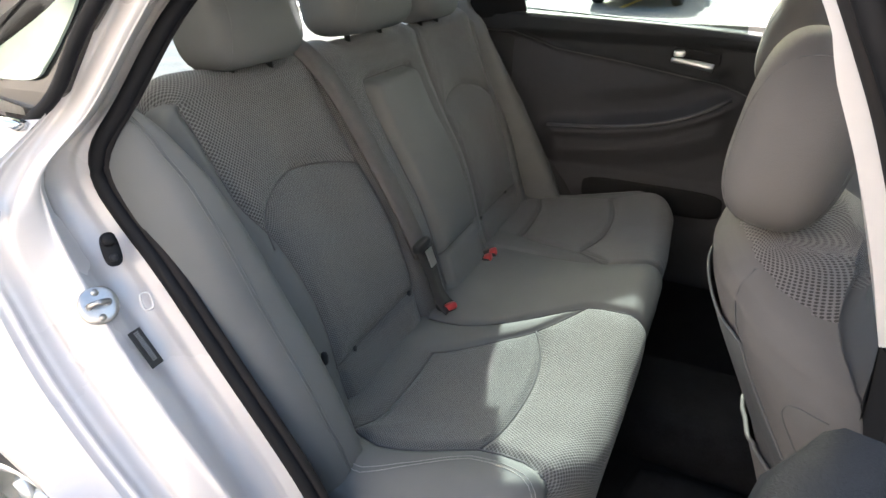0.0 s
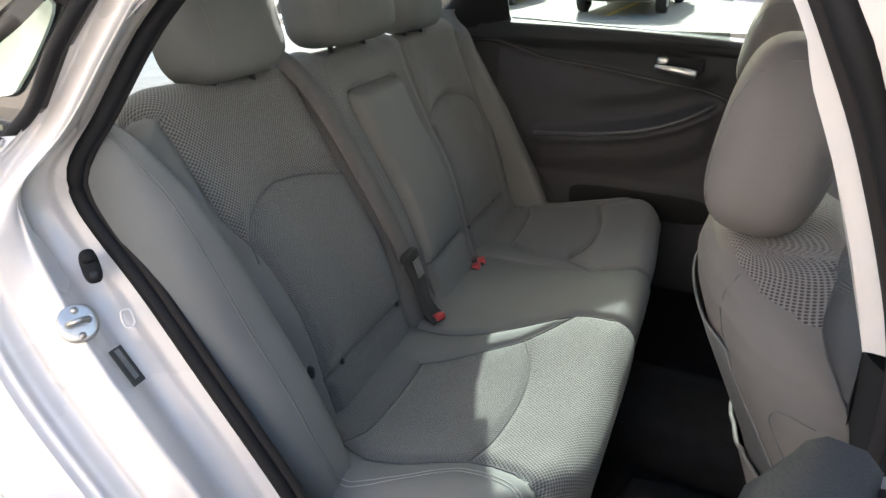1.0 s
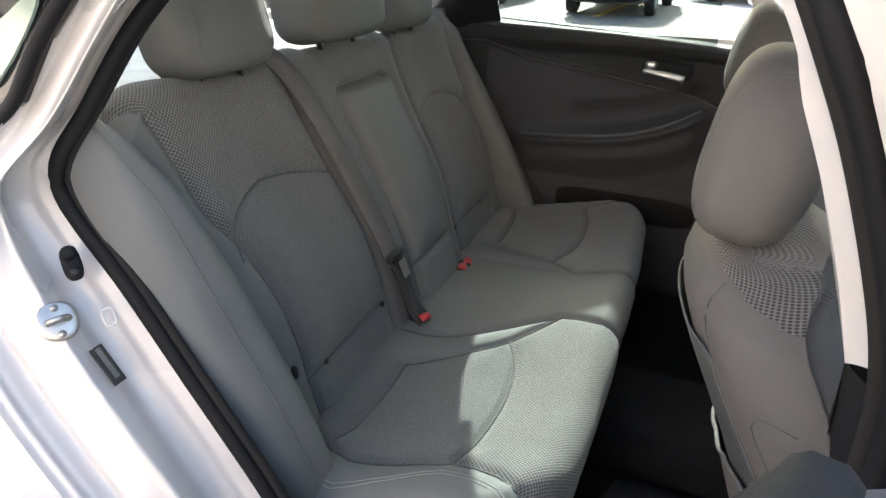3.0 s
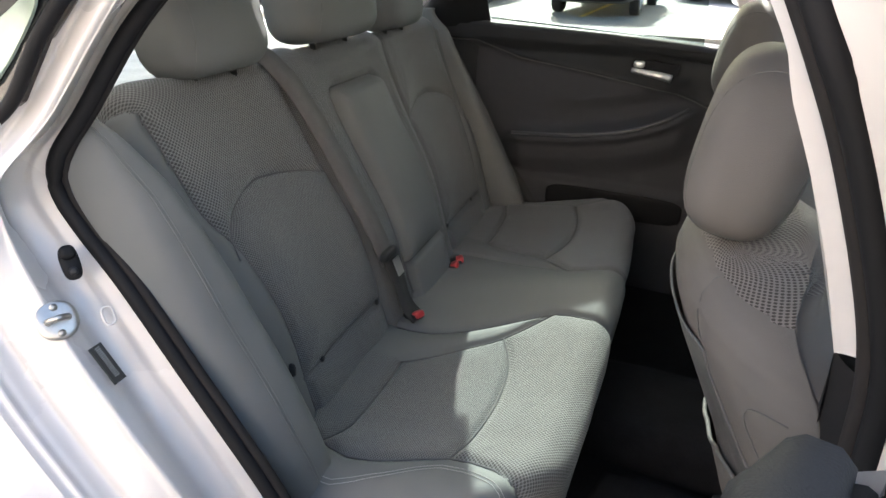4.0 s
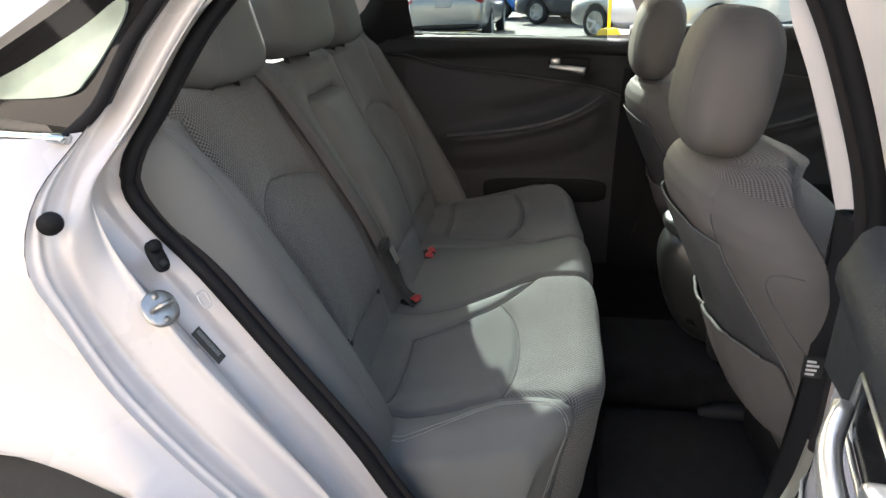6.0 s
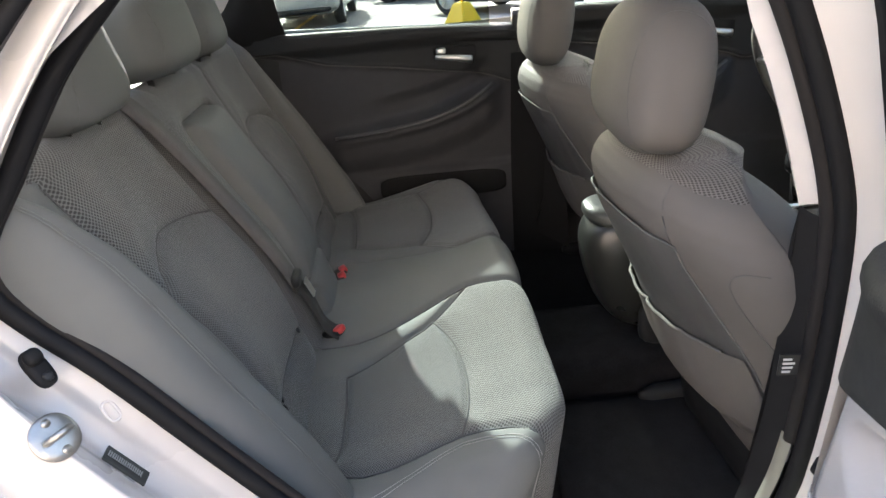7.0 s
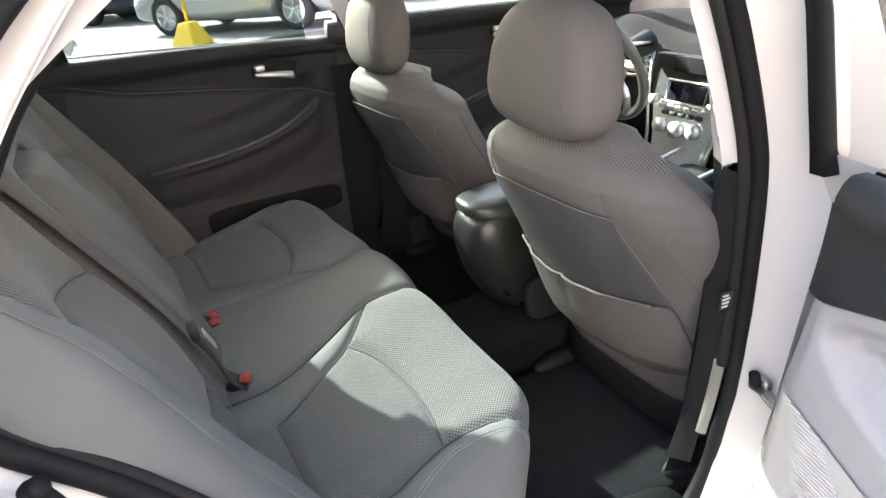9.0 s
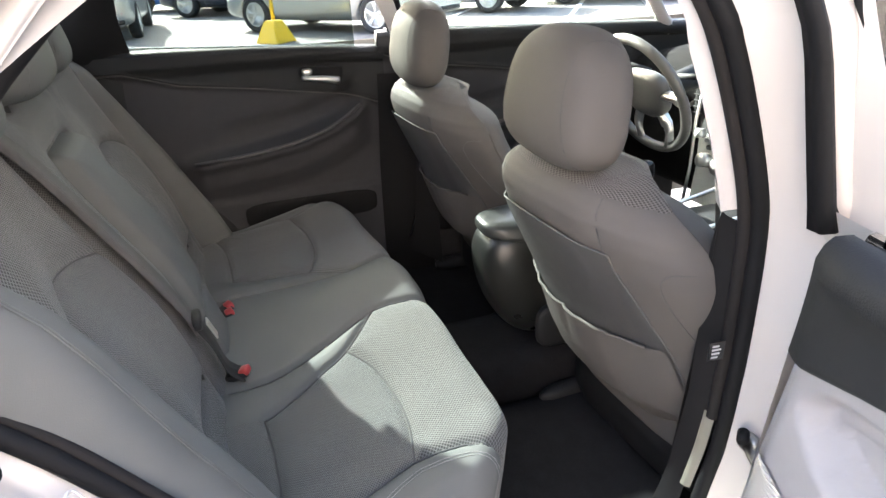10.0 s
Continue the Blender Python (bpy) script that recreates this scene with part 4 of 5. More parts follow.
def cushion_pt(u, y):
    """u: metres along the cushion from the bite line, over the front roll and down."""
    xf = front_x(y)
    R = 0.045
    top_len = xf - R
    a = abs(y)
    zt = 0.508 + 0.045 * smooth_step(0.1, 0.47, u) + 0.022 * (u / 0.48) ** 2
    zt += 0.016 * smooth_step(0.49, 0.60, a) - 0.03 * smooth_step(0.62, 0.69, a) - 0.24 * smooth_step(0.675, 0.735, a)
    zt -= 0.045 * smooth_step(0.54, 0.70, a) * (y > 0)
    zt -= 0.008 * math.exp(-((a - 0.35) / 0.12) ** 2)
    zt += 0.012 * math.exp(-(a / 0.10) ** 2)
    if u <= top_len:
        x, z = u, zt
        nz, nx = 1.0, 0.0
    elif u <= top_len + R * 1.4:
        q = (u - top_len) / R
        x, z = top_len + R * math.sin(q), zt - R * (1 - math.cos(q))
        nx, nz = math.sin(q), math.cos(q)
    else:
        q = 1.4
        x0, z0 = top_len + R * math.sin(q), zt - R * (1 - math.cos(q))
        e = u - top_len - R * 1.4
        x, z = x0 - 0.12 * e, z0 - e
        nx, nz = 1.0, 0.1
    d = min(seg_dist(u, half(y), l) for l in C_LINES)
    g = 0.0085 * math.exp(-(d / 0.008) ** 2)
    puff = 0.006 * (1 - math.exp(-(d / 0.035) ** 2))
    wr = 0.0012 * noise.noise(Vector((u * 14, y * 14, 3)))
    k = puff - g + wr
    return (x + nx * k, y, max(0.25, z + nz * k))


def line_y(u, l):
    return lin(u, sorted(l))


def cushion_kind(u, y):
    h = half(y)
    inner = lin(u, C_LINES[0])
    outer = lin(u, C_LINES[4])
    if u < 0.045:
        inner = -0.19
    if h > inner:
        return "centre"
    if h < outer:
        return "bolster_r" if y < 0 else "bolster_l"
    side = "_r" if y < 0 else "_l"
    wedge = lin(u, C_LINES[1]) if C_WEDGE[0][0] < u < C_WEDGE[-1][0] else (C_WEDGE[0][1] if u <= C_WEDGE[0][0] else C_WEDGE[-1][1])
    if h > wedge:
        return "wedge" + side
    rear_u = lin(h, sorted((b, a) for a, b in C_LINES[3]))
    if u < rear_u:
        return "rear" + side
    arc_u = lin(h, sorted((b, a) for a, b in C_LINES[2]))
    if h > C_ARC[0][1]:
        return "front" + side
    return "front" + side if u > arc_u else "insert" + side


us = [0.0045 * i for i in range(163)]
vs_ = [-0.735 + 0.005 * i for i in range(295)]
cm = {"centre": leatherette}
cn = {"centre": "centre_panel"}
for s in ("_r", "_l"):
    for k, m_, n_ in (("bolster", leatherette, "side_bolster"), ("wedge", leatherette, "wedge_panel"), ("rear", knit_fine, "rear_strip"), ("front", knit_coarse, "front_panel"), ("insert", knit_fine, "seat_insert")):
        cm[k + s], cn[k + s] = m_, n_
panels(cushion_pt, us, vs_, cushion_kind, cm, bench, cn)
for sg in (1, -1):
    for l in C_LINES:
        tube("seam", [Vector(cushion_pt(u, sg * y)) + Vector((0, 0, 0.0015)) for u, y in l], 0.0019, seam_dark, bench, "", 6)

# twin stitching along the outer bolsters of the cushion
thread_pale = mat("pale_thread", (0.22, 0.22, 0.215), 0.9, vary=0.2)
for sg in (1, -1):
    for off in (0.030, 0.037):
        tube("stitching", [Vector(cushion_pt(u, sg * (line_y(u, C_LINES[4]) - off - 0.03 * smooth_step(0.3, 0.1, u)))) + Vector((0, 0, 0.0006)) for u in [0.07 + 0.012 * i for i in range(38)]], 0.0007, thread_pale, bench, "", 5)

# ---- rear bench: backrest ----
backrest = bench


def back_x(z):
    return 0.045 - 0.385 * (z - 0.52)


B_OUT = [(0.46, -0.592), (0.55, -0.588), (0.62, -0.584), (0.72, -0.580), (0.83, -0.583), (0.95, -0.603), (1.06, -0.645), (1.3, -0.67)]
B_EDGE = [(0.46, -0.50), (0.56, -0.497), (0.625, -0.492), (0.695, -0.495), (0.78, -0.506), (0.82, -0.515), (0.883, -0.545), (0.935, -0.549), (1.0, -0.558), (1.04, -0.568), (1.08, -0.595), (1.3, -0.60)]
B_IN = [(0.46, -0.202), (0.62, -0.196), (0.8, -0.207), (0.95, -0.217), (1.06, -0.228), (1.3, -0.233)]
B_ARCH = [(-0.522, 0.80), (-0.515, 0.835), (-0.49, 0.862), (-0.45, 0.88), (-0.39, 0.892), (-0.33, 0.886), (-0.27, 0.872), (-0.21, 0.85)]
B_LOW = [(-0.50, 0.578), (-0.342, 0.572), (-0.206, 0.578)]
L_EDGE = [(y, z) for z, y in B_EDGE]
L_IN = [(y, z) for z, y in B_IN]
ARM_MID = 0.018                        # the armrest sits a little towards the driver's side
L_ARM = [(-0.100, 0.53), (-0.102, 0.62), (-0.107, 0.80), (-0.109, 0.955), (-0.104, 0.978), (-0.086, 0.985), (0.0, 0.985)]
L_ARM2 = [(-0.1, 0.60), (0.0, 0.60)]
B_LINES = [L_EDGE, L_IN, B_ARCH, B_LOW]


def backrest_pt(v, y):
    """v: metres up the backrest, over its top roll."""
    top = 1.035 - 0.012 * smooth_step(0.16, 0.12, abs(y)) - 0.10 * smooth_step(0.52, 0.66, abs(y)) ** 2
    h = half(y)
    if v <= top:
        x, z, nx, nz = back_x(v), v, 0.93, 0.36
    else:
        R = 0.035
        q = min(2.4, (v - top) / R)
        x0 = back_x(top)
        x, z = x0 - R * (1 - math.cos(q)) - 0.01 * q, top + R * math.sin(q)
        nx, nz = math.cos(q) * 0.9, math.sin(q)
    d = min(seg_dist(h, v, l) for l in B_LINES)
    ha = half(y - ARM_MID)
    da = min(seg_dist(ha, v, L_ARM), seg_dist(ha, v, L_ARM2))
    g = 0.009 * math.exp(-(d / 0.008) ** 2) + 0.013 * math.exp(-(da / 0.006) ** 2)
    puff = 0.010 * (1 - math.exp(-(min(d, da) / 0.04) ** 2))
    c = -0.02 * math.exp(-((h + 0.34) / 0.13) ** 2) + 0.020 * smooth_step(-0.116, -0.088, ha) * (1 - smooth_step(0.955, 0.99, v))
    edge_y, out_y = lin(v, B_EDGE), lin(v, B_OUT)
    c -= 0.024 * smooth_step(0.0, 1.0, (edge_y - h) / max(0.01, edge_y - out_y))
    bulge = 0.025 * math.exp(-((v - 0.72) / 0.15) ** 2) - 0.01
    k = puff - g + c + bulge + 0.0015 * noise.noise(Vector((v * 12, y * 12, 7)))
    return (x + nx * k, y, z + nz * k)


def backrest_kind(v, y):
    h = half(y)
    s = "_r" if y < 0 else "_l"
    if h < lin(v, B_EDGE):
        return "outer" + s
    if h > lin(v, B_IN):
        if half(y - ARM_MID) > -0.106 and v < 0.985:
            return "armrest" if v > 0.60 else "armrest_low"
        return "mid"
    arch = lin(h, B_ARCH)
    if v < lin(h, B_LOW):
        return "low" + s
    return "insert" + s if v < arch else "upper" + s


bv = [0.46 + 0.005 * i for i in range(140)]
bmats = {"armrest": leatherette, "armrest_low": leatherette, "mid": knit_fine}
bnames = {"armrest": "folding_armrest", "armrest_low": "armrest_flap", "mid": "centre_panel"}
for s in ("_r", "_l"):
    for k, m_, n_ in (("outer", leatherette, "edge_panel"), ("low", knit_fine, "lower_strip"), ("insert", knit_fine, "lumbar_insert"), ("upper", knit_coarse, "upper_panel")):
        bmats[k + s], bnames[k + s] = m_, n_
panels(lambda u, v: backrest_pt(u, v), bv, [-0.66 + 0.005 * i for i in range(265)], backrest_kind, bmats, backrest, bnames)
for sg in (1, -1):
    for l, mid in ((L_EDGE[:11], 0), (L_IN[:5], 0), (B_ARCH, 0), (B_LOW, 0), (L_ARM, ARM_MID), (L_ARM2, ARM_MID)):
        pts = spline([(a, b, 0) for a, b in l], 30)
        tube("seam", [Vector(backrest_pt(p.y, sg * p.x + mid)) + Vector((0.001, 0, 0)) for p in pts], 0.0013 if not mid else 0.0022, seam_dark, backrest, "", 6)


thread_grey = mat("grey_thread", (0.115, 0.117, 0.114), 0.9, vary=0.2)


# side wings between backrest and door
def side_wing(sg):
    t = thing("side_bolster", "plump grey leatherette side bolster beside the backrest", "car seat", "rear side bolsters")
    rg = []
    for i in range(48):
        f = i / 47
        z = 0.455 + 0.625 * f
        yi = lin(z, B_OUT) - 0.004 if sg < 0 else 0.935 * lin(z, B_OUT)
        yo = -lin(z, [(0.45, 0.69), (0.6, 0.72), (0.8, 0.72), (1.0, 0.70), (1.1, 0.67)])
        if sg > 0:
            yo = min(yi - 0.035, -lin(z, [(0.45, 0.65), (0.6, 0.668), (0.8, 0.655), (0.95, 0.62), (1.1, 0.56)]))
        x0 = back_x(z)
        e = lin(z, [(0.45, 0.055), (0.57, 0.066), (0.66, 0.060), (0.76, 0.045), (0.83, 0.038), (0.90, 0.034), (0.96, 0.026), (1.02, 0.008), (1.07, -0.02), (1.1, -0.06)])
        e = e if sg < 0 else lin(z, [(0.45, 0.060), (0.6, 0.058), (0.8, 0.034), (0.95, 0.006), (1.02, -0.01), (1.1, -0.06)])
        end = math.sin(min(1, (1 - f) / 0.10, f / 0.05 + 0.05) * 1.5708)
        prof = [(-0.03, 0.0), (0.006 + 0.75 * e, 0.03), (0.020 + e, 0.14), (0.023 + e, 0.36), (0.010 + e, 0.70), (-0.018 + 0.9 * e, 0.90), (-0.045 + 0.8 * e, 0.985), (-0.085 + 0.7 * e, 1.0)]
        ring = [Vector((x0 - 0.06, sg * -yi, z))]
        for p in spline([(a, b, 0) for a, b in prof], 22):
            ring.append(Vector((x0 + (p.x + 0.02) * end - 0.02, sg * -(yi + (yo - yi) * p.y), z)))
        ring.append(Vector((x0 - 0.12 + e, sg * -yo, z)))
        rg.append(ring)
    loft("pad", rg, leatherette, t)
    # black tube laid along the crevice in place of its shade
    tube("wing_gap_shade", [r[1] + Vector((0.004, sg * -0.002, 0)) for r in rg[2:-4]], 0.0022, rubber, t, "black line standing for the shade in the gap beside the backrest", 6)
    st = [(r[11] + Vector((0.0005, 0, 0))) for r in rg[3:-3]]
    for dy in (0.0, 0.006):
        tube("stitching", [p + Vector((0, dy * sg, 0)) for p in st], 0.0008, thread_grey, t, "", 5)
    clip = rbox("belt_clip", (0.046, sg * 0.574, 0.655), (0.012, 0.008, 0.024), dark_plastic, t, "small black clip", 3, 5)
    return t


side_wing(-1)
side_wing(1)


# ---- headrests ----
def headrest(name, c, size, lean, label, group, rear=True, p=4.2):
    t = thing(name, label, "headrest", group, m=pose(*c, 0, lean, 0))
    w = size[1]

    def shape(v):
        x, y, z = v
        taper = 1 - 0.06 * smooth_step(-0.4, -1.0, z) - 0.05 * smooth_step(0.3, 1, z) if rear else 1.0 - 0.15 * z - 0.05 * z * z
        return (x - 0.12 * (y * y), y * taper, z + 0.06 * (1 - y * y) * (1 if z > 0 else 0.6))
    part("pad", rbox_bm((0, 0, 0), size, p, 16, shape), leatherette if rear else front_leather, t)
    for sg in (-1, 1):
        px = -0.01 if rear else 0.03
        tube("post", [(px, sg * w * 0.22, -size[2] * 0.40), (px, sg * w * 0.22, -size[2] * 0.5 - 0.075)], 0.006, chrome, t, "chrome headrest post")
        ring = []
        for i in range(28):
            a = 2 * math.pi * i / 28
            vv = Vector((math.cos(a), 0.80 * sg, math.sin(a)))
            l = (abs(vv.x) ** p + abs(vv.y) ** p + abs(vv.z) ** p) ** (1 / p)
            q = shape(vv / l)
            ring.append((q[0] * size[0] / 2, q[1] * size[1] / 2, q[2] * size[2] / 2))
        tube("seam", ring, 0.0007, thread_grey if rear else seam_dark, t, "", 5, True)
    return t


headrest("rear_headrest", (-0.195, -0.377, 1.138), (0.125, 0.222, 0.175), -12, "grey rear headrest over the outer seat", "rear headrests")
headrest("rear_headrest", (-0.195, 0.322, 1.138), (0.125, 0.222, 0.175), -12, "grey rear headrest over the outer seat", "rear headrests")
headrest("rear_headrest", (-0.185, -0.008, 1.140), (0.135, 0.305, 0.155), -8, "raised grey centre rear headrest on chrome posts", "rear headrests")


# ---- belts and buckles ----
def ribbon(name, pts, w, side, material, parent, label="", th=0.0016, n=40):
    s = Vector(side).normalized() * w / 2
    rg = []
    c = spline(pts, n)
    for i, p in enumerate(c):
        d = (c[min(i + 1, n - 1)] - c[max(i - 1, 0)]).normalized()
        u = d.cross(s).normalized() * th
        rg.append([p - s + u, p + s + u, p + s - u, p - s - u])
    return loft(name, rg, material, parent, label)


def on_back(y, z, d=0.012):
    p = Vector(backrest_pt(z, y))
    return (p.x + d * 0.93, p.y, p.z + d * 0.36)


belt = thing("centre_seat_belt", "grey lap and shoulder belt lying down the backrest", "seat belt")
ribbon("webbing", [(-0.27, -0.285, 1.085), (-0.195, -0.258, 1.078), on_back(-0.218, 1.03), on_back(-0.197, 0.95), on_back(-0.188, 0.86), on_back(-0.185, 0.77), on_back(-0.177, 0.69), on_back(-0.17, 0.64)], 0.056, (0, 1, 0.1), belt_mat, belt, "grey woven webbing")
ribbon("lower_webbing", [on_back(-0.17, 0.655, 0.014), on_back(-0.166, 0.60, 0.022), (0.055, -0.16, 0.545), (0.080, -0.158, 0.515)], 0.046, (0, 1, 0.1), belt_dark, belt, "dark lower webbing")
m0 = Vector(on_back(-0.172, 0.655, 0.02))
rbox("tongue_grip", tuple(m0), (0.018, 0.062, 0.022), dark_plastic, belt, "black belt tongue", 4, 6)
slab("tongue_plate", [m0 + Vector((0.014, -0.013, -0.006)), m0 + Vector((0.014, 0.013, -0.006)), m0 + Vector((0.027, 0.012, -0.042)), m0 + Vector((0.027, -0.012, -0.042))], (0.003, 0, 0.001), satin, belt, "steel latch plate", 0.0008)


def buckle(c, rz, label, tilt=20):
    t = thing("seat_belt_buckle", label, "belt buckle", "rear belt buckles", m=pose(*c, 0, -tilt, rz) @ Matrix.Scale(0.82, 4))
    rbox("case", (0, 0, 0), (0.062, 0.034, 0.020), dark_plastic, t, "black buckle case", 5, 6)
    rbox("release_button", (0.022, 0, 0.004), (0.024, 0.030, 0.018), red_plastic, t, "red release button", 5, 6)
    return t


buckle((0.069, -0.157, 0.518), -25, "black belt buckle with a red button, lying on the cushion")
buckle((0.063, 0.12, 0.515), 20, "black belt buckle with a red button, lying on the cushion")
buckle((0.061, 0.088, 0.515), 10, "second red-buttoned buckle lying beside another")
for nm, y, z in (("anchor_button", -0.215, 0.575), ("anchor_button", -0.43, 0.575), ("anchor_button", 0.215, 0.575), ("anchor_button", 0.43, 0.575)):
    c = Vector(backrest_pt(z, y))
    tube(nm, [c + Vector((-0.003, 0, 0)), c + Vector((0.004, 0, 0.0015))], 0.0055, dark_plastic, backrest, "small dark anchor button", 12)

# the bench stands a few degrees out of the door line
BENCH_TURN = Matrix.Rotation(radians(5), 4, "Z")
for ob in list(scene.objects):
    if ob.parent is None and ob.name.split(".")[0] in ("rear_bench", "side_bolster", "rear_headrest", "centre_seat_belt", "seat_belt_buckle"):
        ob.matrix_world = BENCH_TURN @ ob.matrix_basis

# ---- front seats ----
def front_seat(cx, cy, label):
    t = thing("car_seat", label, "car seat", "front seats", m=pose(cx, cy - 0.052, 0, 0, 0, 5))
    zs = [0.46, 0.49, 0.52, 0.60, 0.68, 0.76, 0.83, 0.87, 0.895, 0.915, 0.93, 0.942, 0.95, 0.955]
    W = [0.20, 0.235, 0.25, 0.260, 0.266, 0.268, 0.266, 0.260, 0.248, 0.228, 0.20, 0.165, 0.125, 0.08]
    rear = [0.79, 0.765, 0.742, 0.716, 0.688, 0.652, 0.620, 0.606, 0.602, 0.607, 0.617, 0.634, 0.652, 0.675]
    prof = list(zip(zs, W, rear))
    flat = 0.145

    def dims(z):
        return lin(z, [(a, b) for a, b, c in prof]), lin(z, [(a, c) for a, b, c in prof])

    def thick(z):
        return 0.175 - 0.10 * smooth_step(0.88, 0.955, z)

    def rear_at(y, z, out=0.0):
        """Rear face: nearly flat in the middle, falling away round the sides."""
        w, xr = dims(z)
        a = abs(y)
        k = max(0, min(1, (a - flat * 0.8) / (w - flat * 0.8)))
        th = thick(z)
        z -= 0.022 * (y / 0.25) ** 2 * smooth_step(0.62, 0.90, z)
        return Vector((xr + 0.024 * (a / flat) ** 2 * (a < flat) + 0.024 * (a >= flat) + th * 0.55 * (1 - math.sqrt(max(0, 1 - k * k))) + 0.02 * k - out, y, z))
    fine = spline([(z, w, r) for z, w, r in prof], 110)
    rows, uvr = [], []
    M = 64
    for p in fine:
        z = p.x
        w, xr = dims(z)
        ring, ruv = [], []
        for k in range(-M, M + 1):
            y = w * math.sin(k / M * math.pi / 2)
            q = rear_at(y, z)
            ring.append(q)
        for k in range(M, -M - 1, -1):
            y = w * math.sin(k / M * math.pi / 2)
            a = abs(y) / w
            ring.append(Vector((xr + 0.044 + 0.55 * thick(z) + 0.40 * thick(z) * math.sqrt(max(0, 1 - a ** 4)), y, z - 0.022 * (y / 0.25) ** 2 * smooth_step(0.62, 0.90, z) - 0.02 * smooth_step(0.88, 0.955, z))))
        rows.append(ring)
    n = len(rows[0])
    verts = [q for r in rows for q in r]
    # lengths along the rings and up the columns, so that the knit keeps its scale
    up_len = [[0.0] * n]
    for i in range(1, len(rows)):
        up_len.append([up_len[-1][k] + (rows[i][k] - rows[i - 1][k]).length for k in range(n)])
    uvs = []
    for i, r in enumerate(rows):
        run = [0.0]
        for k in range(1, n):
            run.append(run[-1] + (r[k] - r[k - 1]).length)
        uvs += [(run[k] - run[M], up_len[i][k]) for k in range(n)]
    groups = {"back_shell": [], "knit_shoulder": []}
    for i in range(len(rows) - 1):
        for k in range(n):
            f = (i * n + k, i * n + (k + 1) % n, (i + 1) * n + (k + 1) % n, (i + 1) * n + k)
            q = fine[i].x
            side = abs(rows[i][k].y)
            groups["knit_shoulder" if rows[i][k].z > 0.934 - 0.20 * max(0.0, side - 0.10) and k <= 2 * M or q > 0.946 else "back_shell"].append(f)
    groups["knit_shoulder"].append(tuple(range((len(rows) - 1) * n, len(rows) * n)))
    for nm, fs in groups.items():
        used = sorted({v for f in fs for v in f})
        ix = {v: c for c, v in enumerate(used)}
        poly_part(nm, [verts[v] for v in used], [tuple(ix[v] for v in f) for f in fs], front_leather if nm == "back_shell" else knit_wide, t, "grey leatherette seat back" if nm == "back_shell" else "perforated knit shoulder", [uvs[v] for v in used])
    # smooth back panel with a gathered map pocket
    def half_w(z):
        return lin(z, [(0.42, 0.222), (0.53, 0.22), (0.66, 0.206), (0.76, 0.182), (0.83, 0.162), (0.86, 0.158)])
    for nm, z0, z1, mt, lb in (("back_panel", 0.51, 0.862, back_cloth, "smooth grey back panel"), ("map_pocket", 0.505, 0.675, front_leather, "gathered grey map pocket")):
        vs, fs = [], []
        n1, n2 = 44, 30
        for i in range(n1 + 1):
            v = -1 + 2 * i / n1
            for j in range(n2 + 1):
                z = z0 + (z1 - z0) * j / n2
                y = v * half_w(z)
                o = 0.006 * (1 - abs(v) ** 10) + 0.001
                if nm == "map_pocket":
                    fold = noise.noise(Vector((y * 38, z * 7, cy * 5))) * 0.003 * (0.3 + 0.7 * j / n2) - sum(0.005 * math.exp(-((v - g) / 0.035) ** 2) for g in (-0.5, 0.05, 0.62)) * (0.25 + 0.75 * (j / n2) ** 3)
                    o = 0.007 + (0.008 * (1 - abs(v) ** 5) * smooth_step(z0, z0 + 0.08, z) + fold * (1 - abs(v) ** 4))
                    z = z + 0.003 * (1 - v ** 4) * noise.noise(Vector((y * 16, 1, cy * 5))) * (j / n2) ** 3 - 0.012 * (1 - v * v) * (j / n2) ** 4
                else:
                    z = z - 0.012 * v * v * (j / n2) ** 6
                vs.append(rear_at(y, z, o))
        for i in range(n1):
            for j in range(n2):
                q = i * (n2 + 1) + j
                fs.append((q, q + 1, q + n2 + 2, q + n2 + 1))
        pk = poly_part(nm, vs, fs, mt, t, lb)
        if nm == "map_pocket":
            tube("pocket_hem", [vs[i * (n2 + 1) + n2] for i in range(3, n1 - 2)], 0.0030, front_leather, pk, "", 8)
        else:
            edge = [vs[i * (n2 + 1) + n2] for i in range(n1 + 1)]
            tube("panel_edge", [vs[j] for j in range(n2 + 1)] + edge + [vs[n1 * (n2 + 1) + j] for j in range(n2, -1, -1)], 0.0019, seam_dark, pk, "", 6)
    for sg in (-1, 1):
        tube("seam", [rear_at(sg * (0.152 - 0.2 * (z - 0.852)), z, 0.0008) for z in (0.852, 0.87, 0.89, 0.91, 0.93, 0.95)], 0.0009, seam_dark, t, "", 5)
        arc = [(0.262, 0.65), (0.249, 0.69), (0.236, 0.74), (0.226, 0.79), (0.224, 0.82), (0.230, 0.843), (0.242, 0.855), (0.256, 0.858)]
        tube("airbag_seam", [rear_at(sg * p.x, p.y, 0.0005) for p in spline([(a, b, 0) for a, b in arc], 60)], 0.0009, seam_dark, t, "", 5)
    rbox("seat_cushion", (1.09, 0, 0.435), (0.52, 0.50, 0.17), front_leather, t, "grey front cushion", 4, 12)
    rbox("seat_base", (1.04, 0, 0.345), (0.42, 0.44, 0.12), pillar_black, t, "black seat base", 6, 6)
    for sg in (-1, 1):
        rbox("seat_rail", (0.99, sg * 0.20, 0.285), (0.46, 0.04, 0.04), dark_plastic, t, "", 6, 4)
        rbox("recliner_cover", (0.87, sg * 0.245, 0.45), (0.20, 0.03, 0.12), dark_plastic, t, "black recliner cover", 4, 8)
    return t


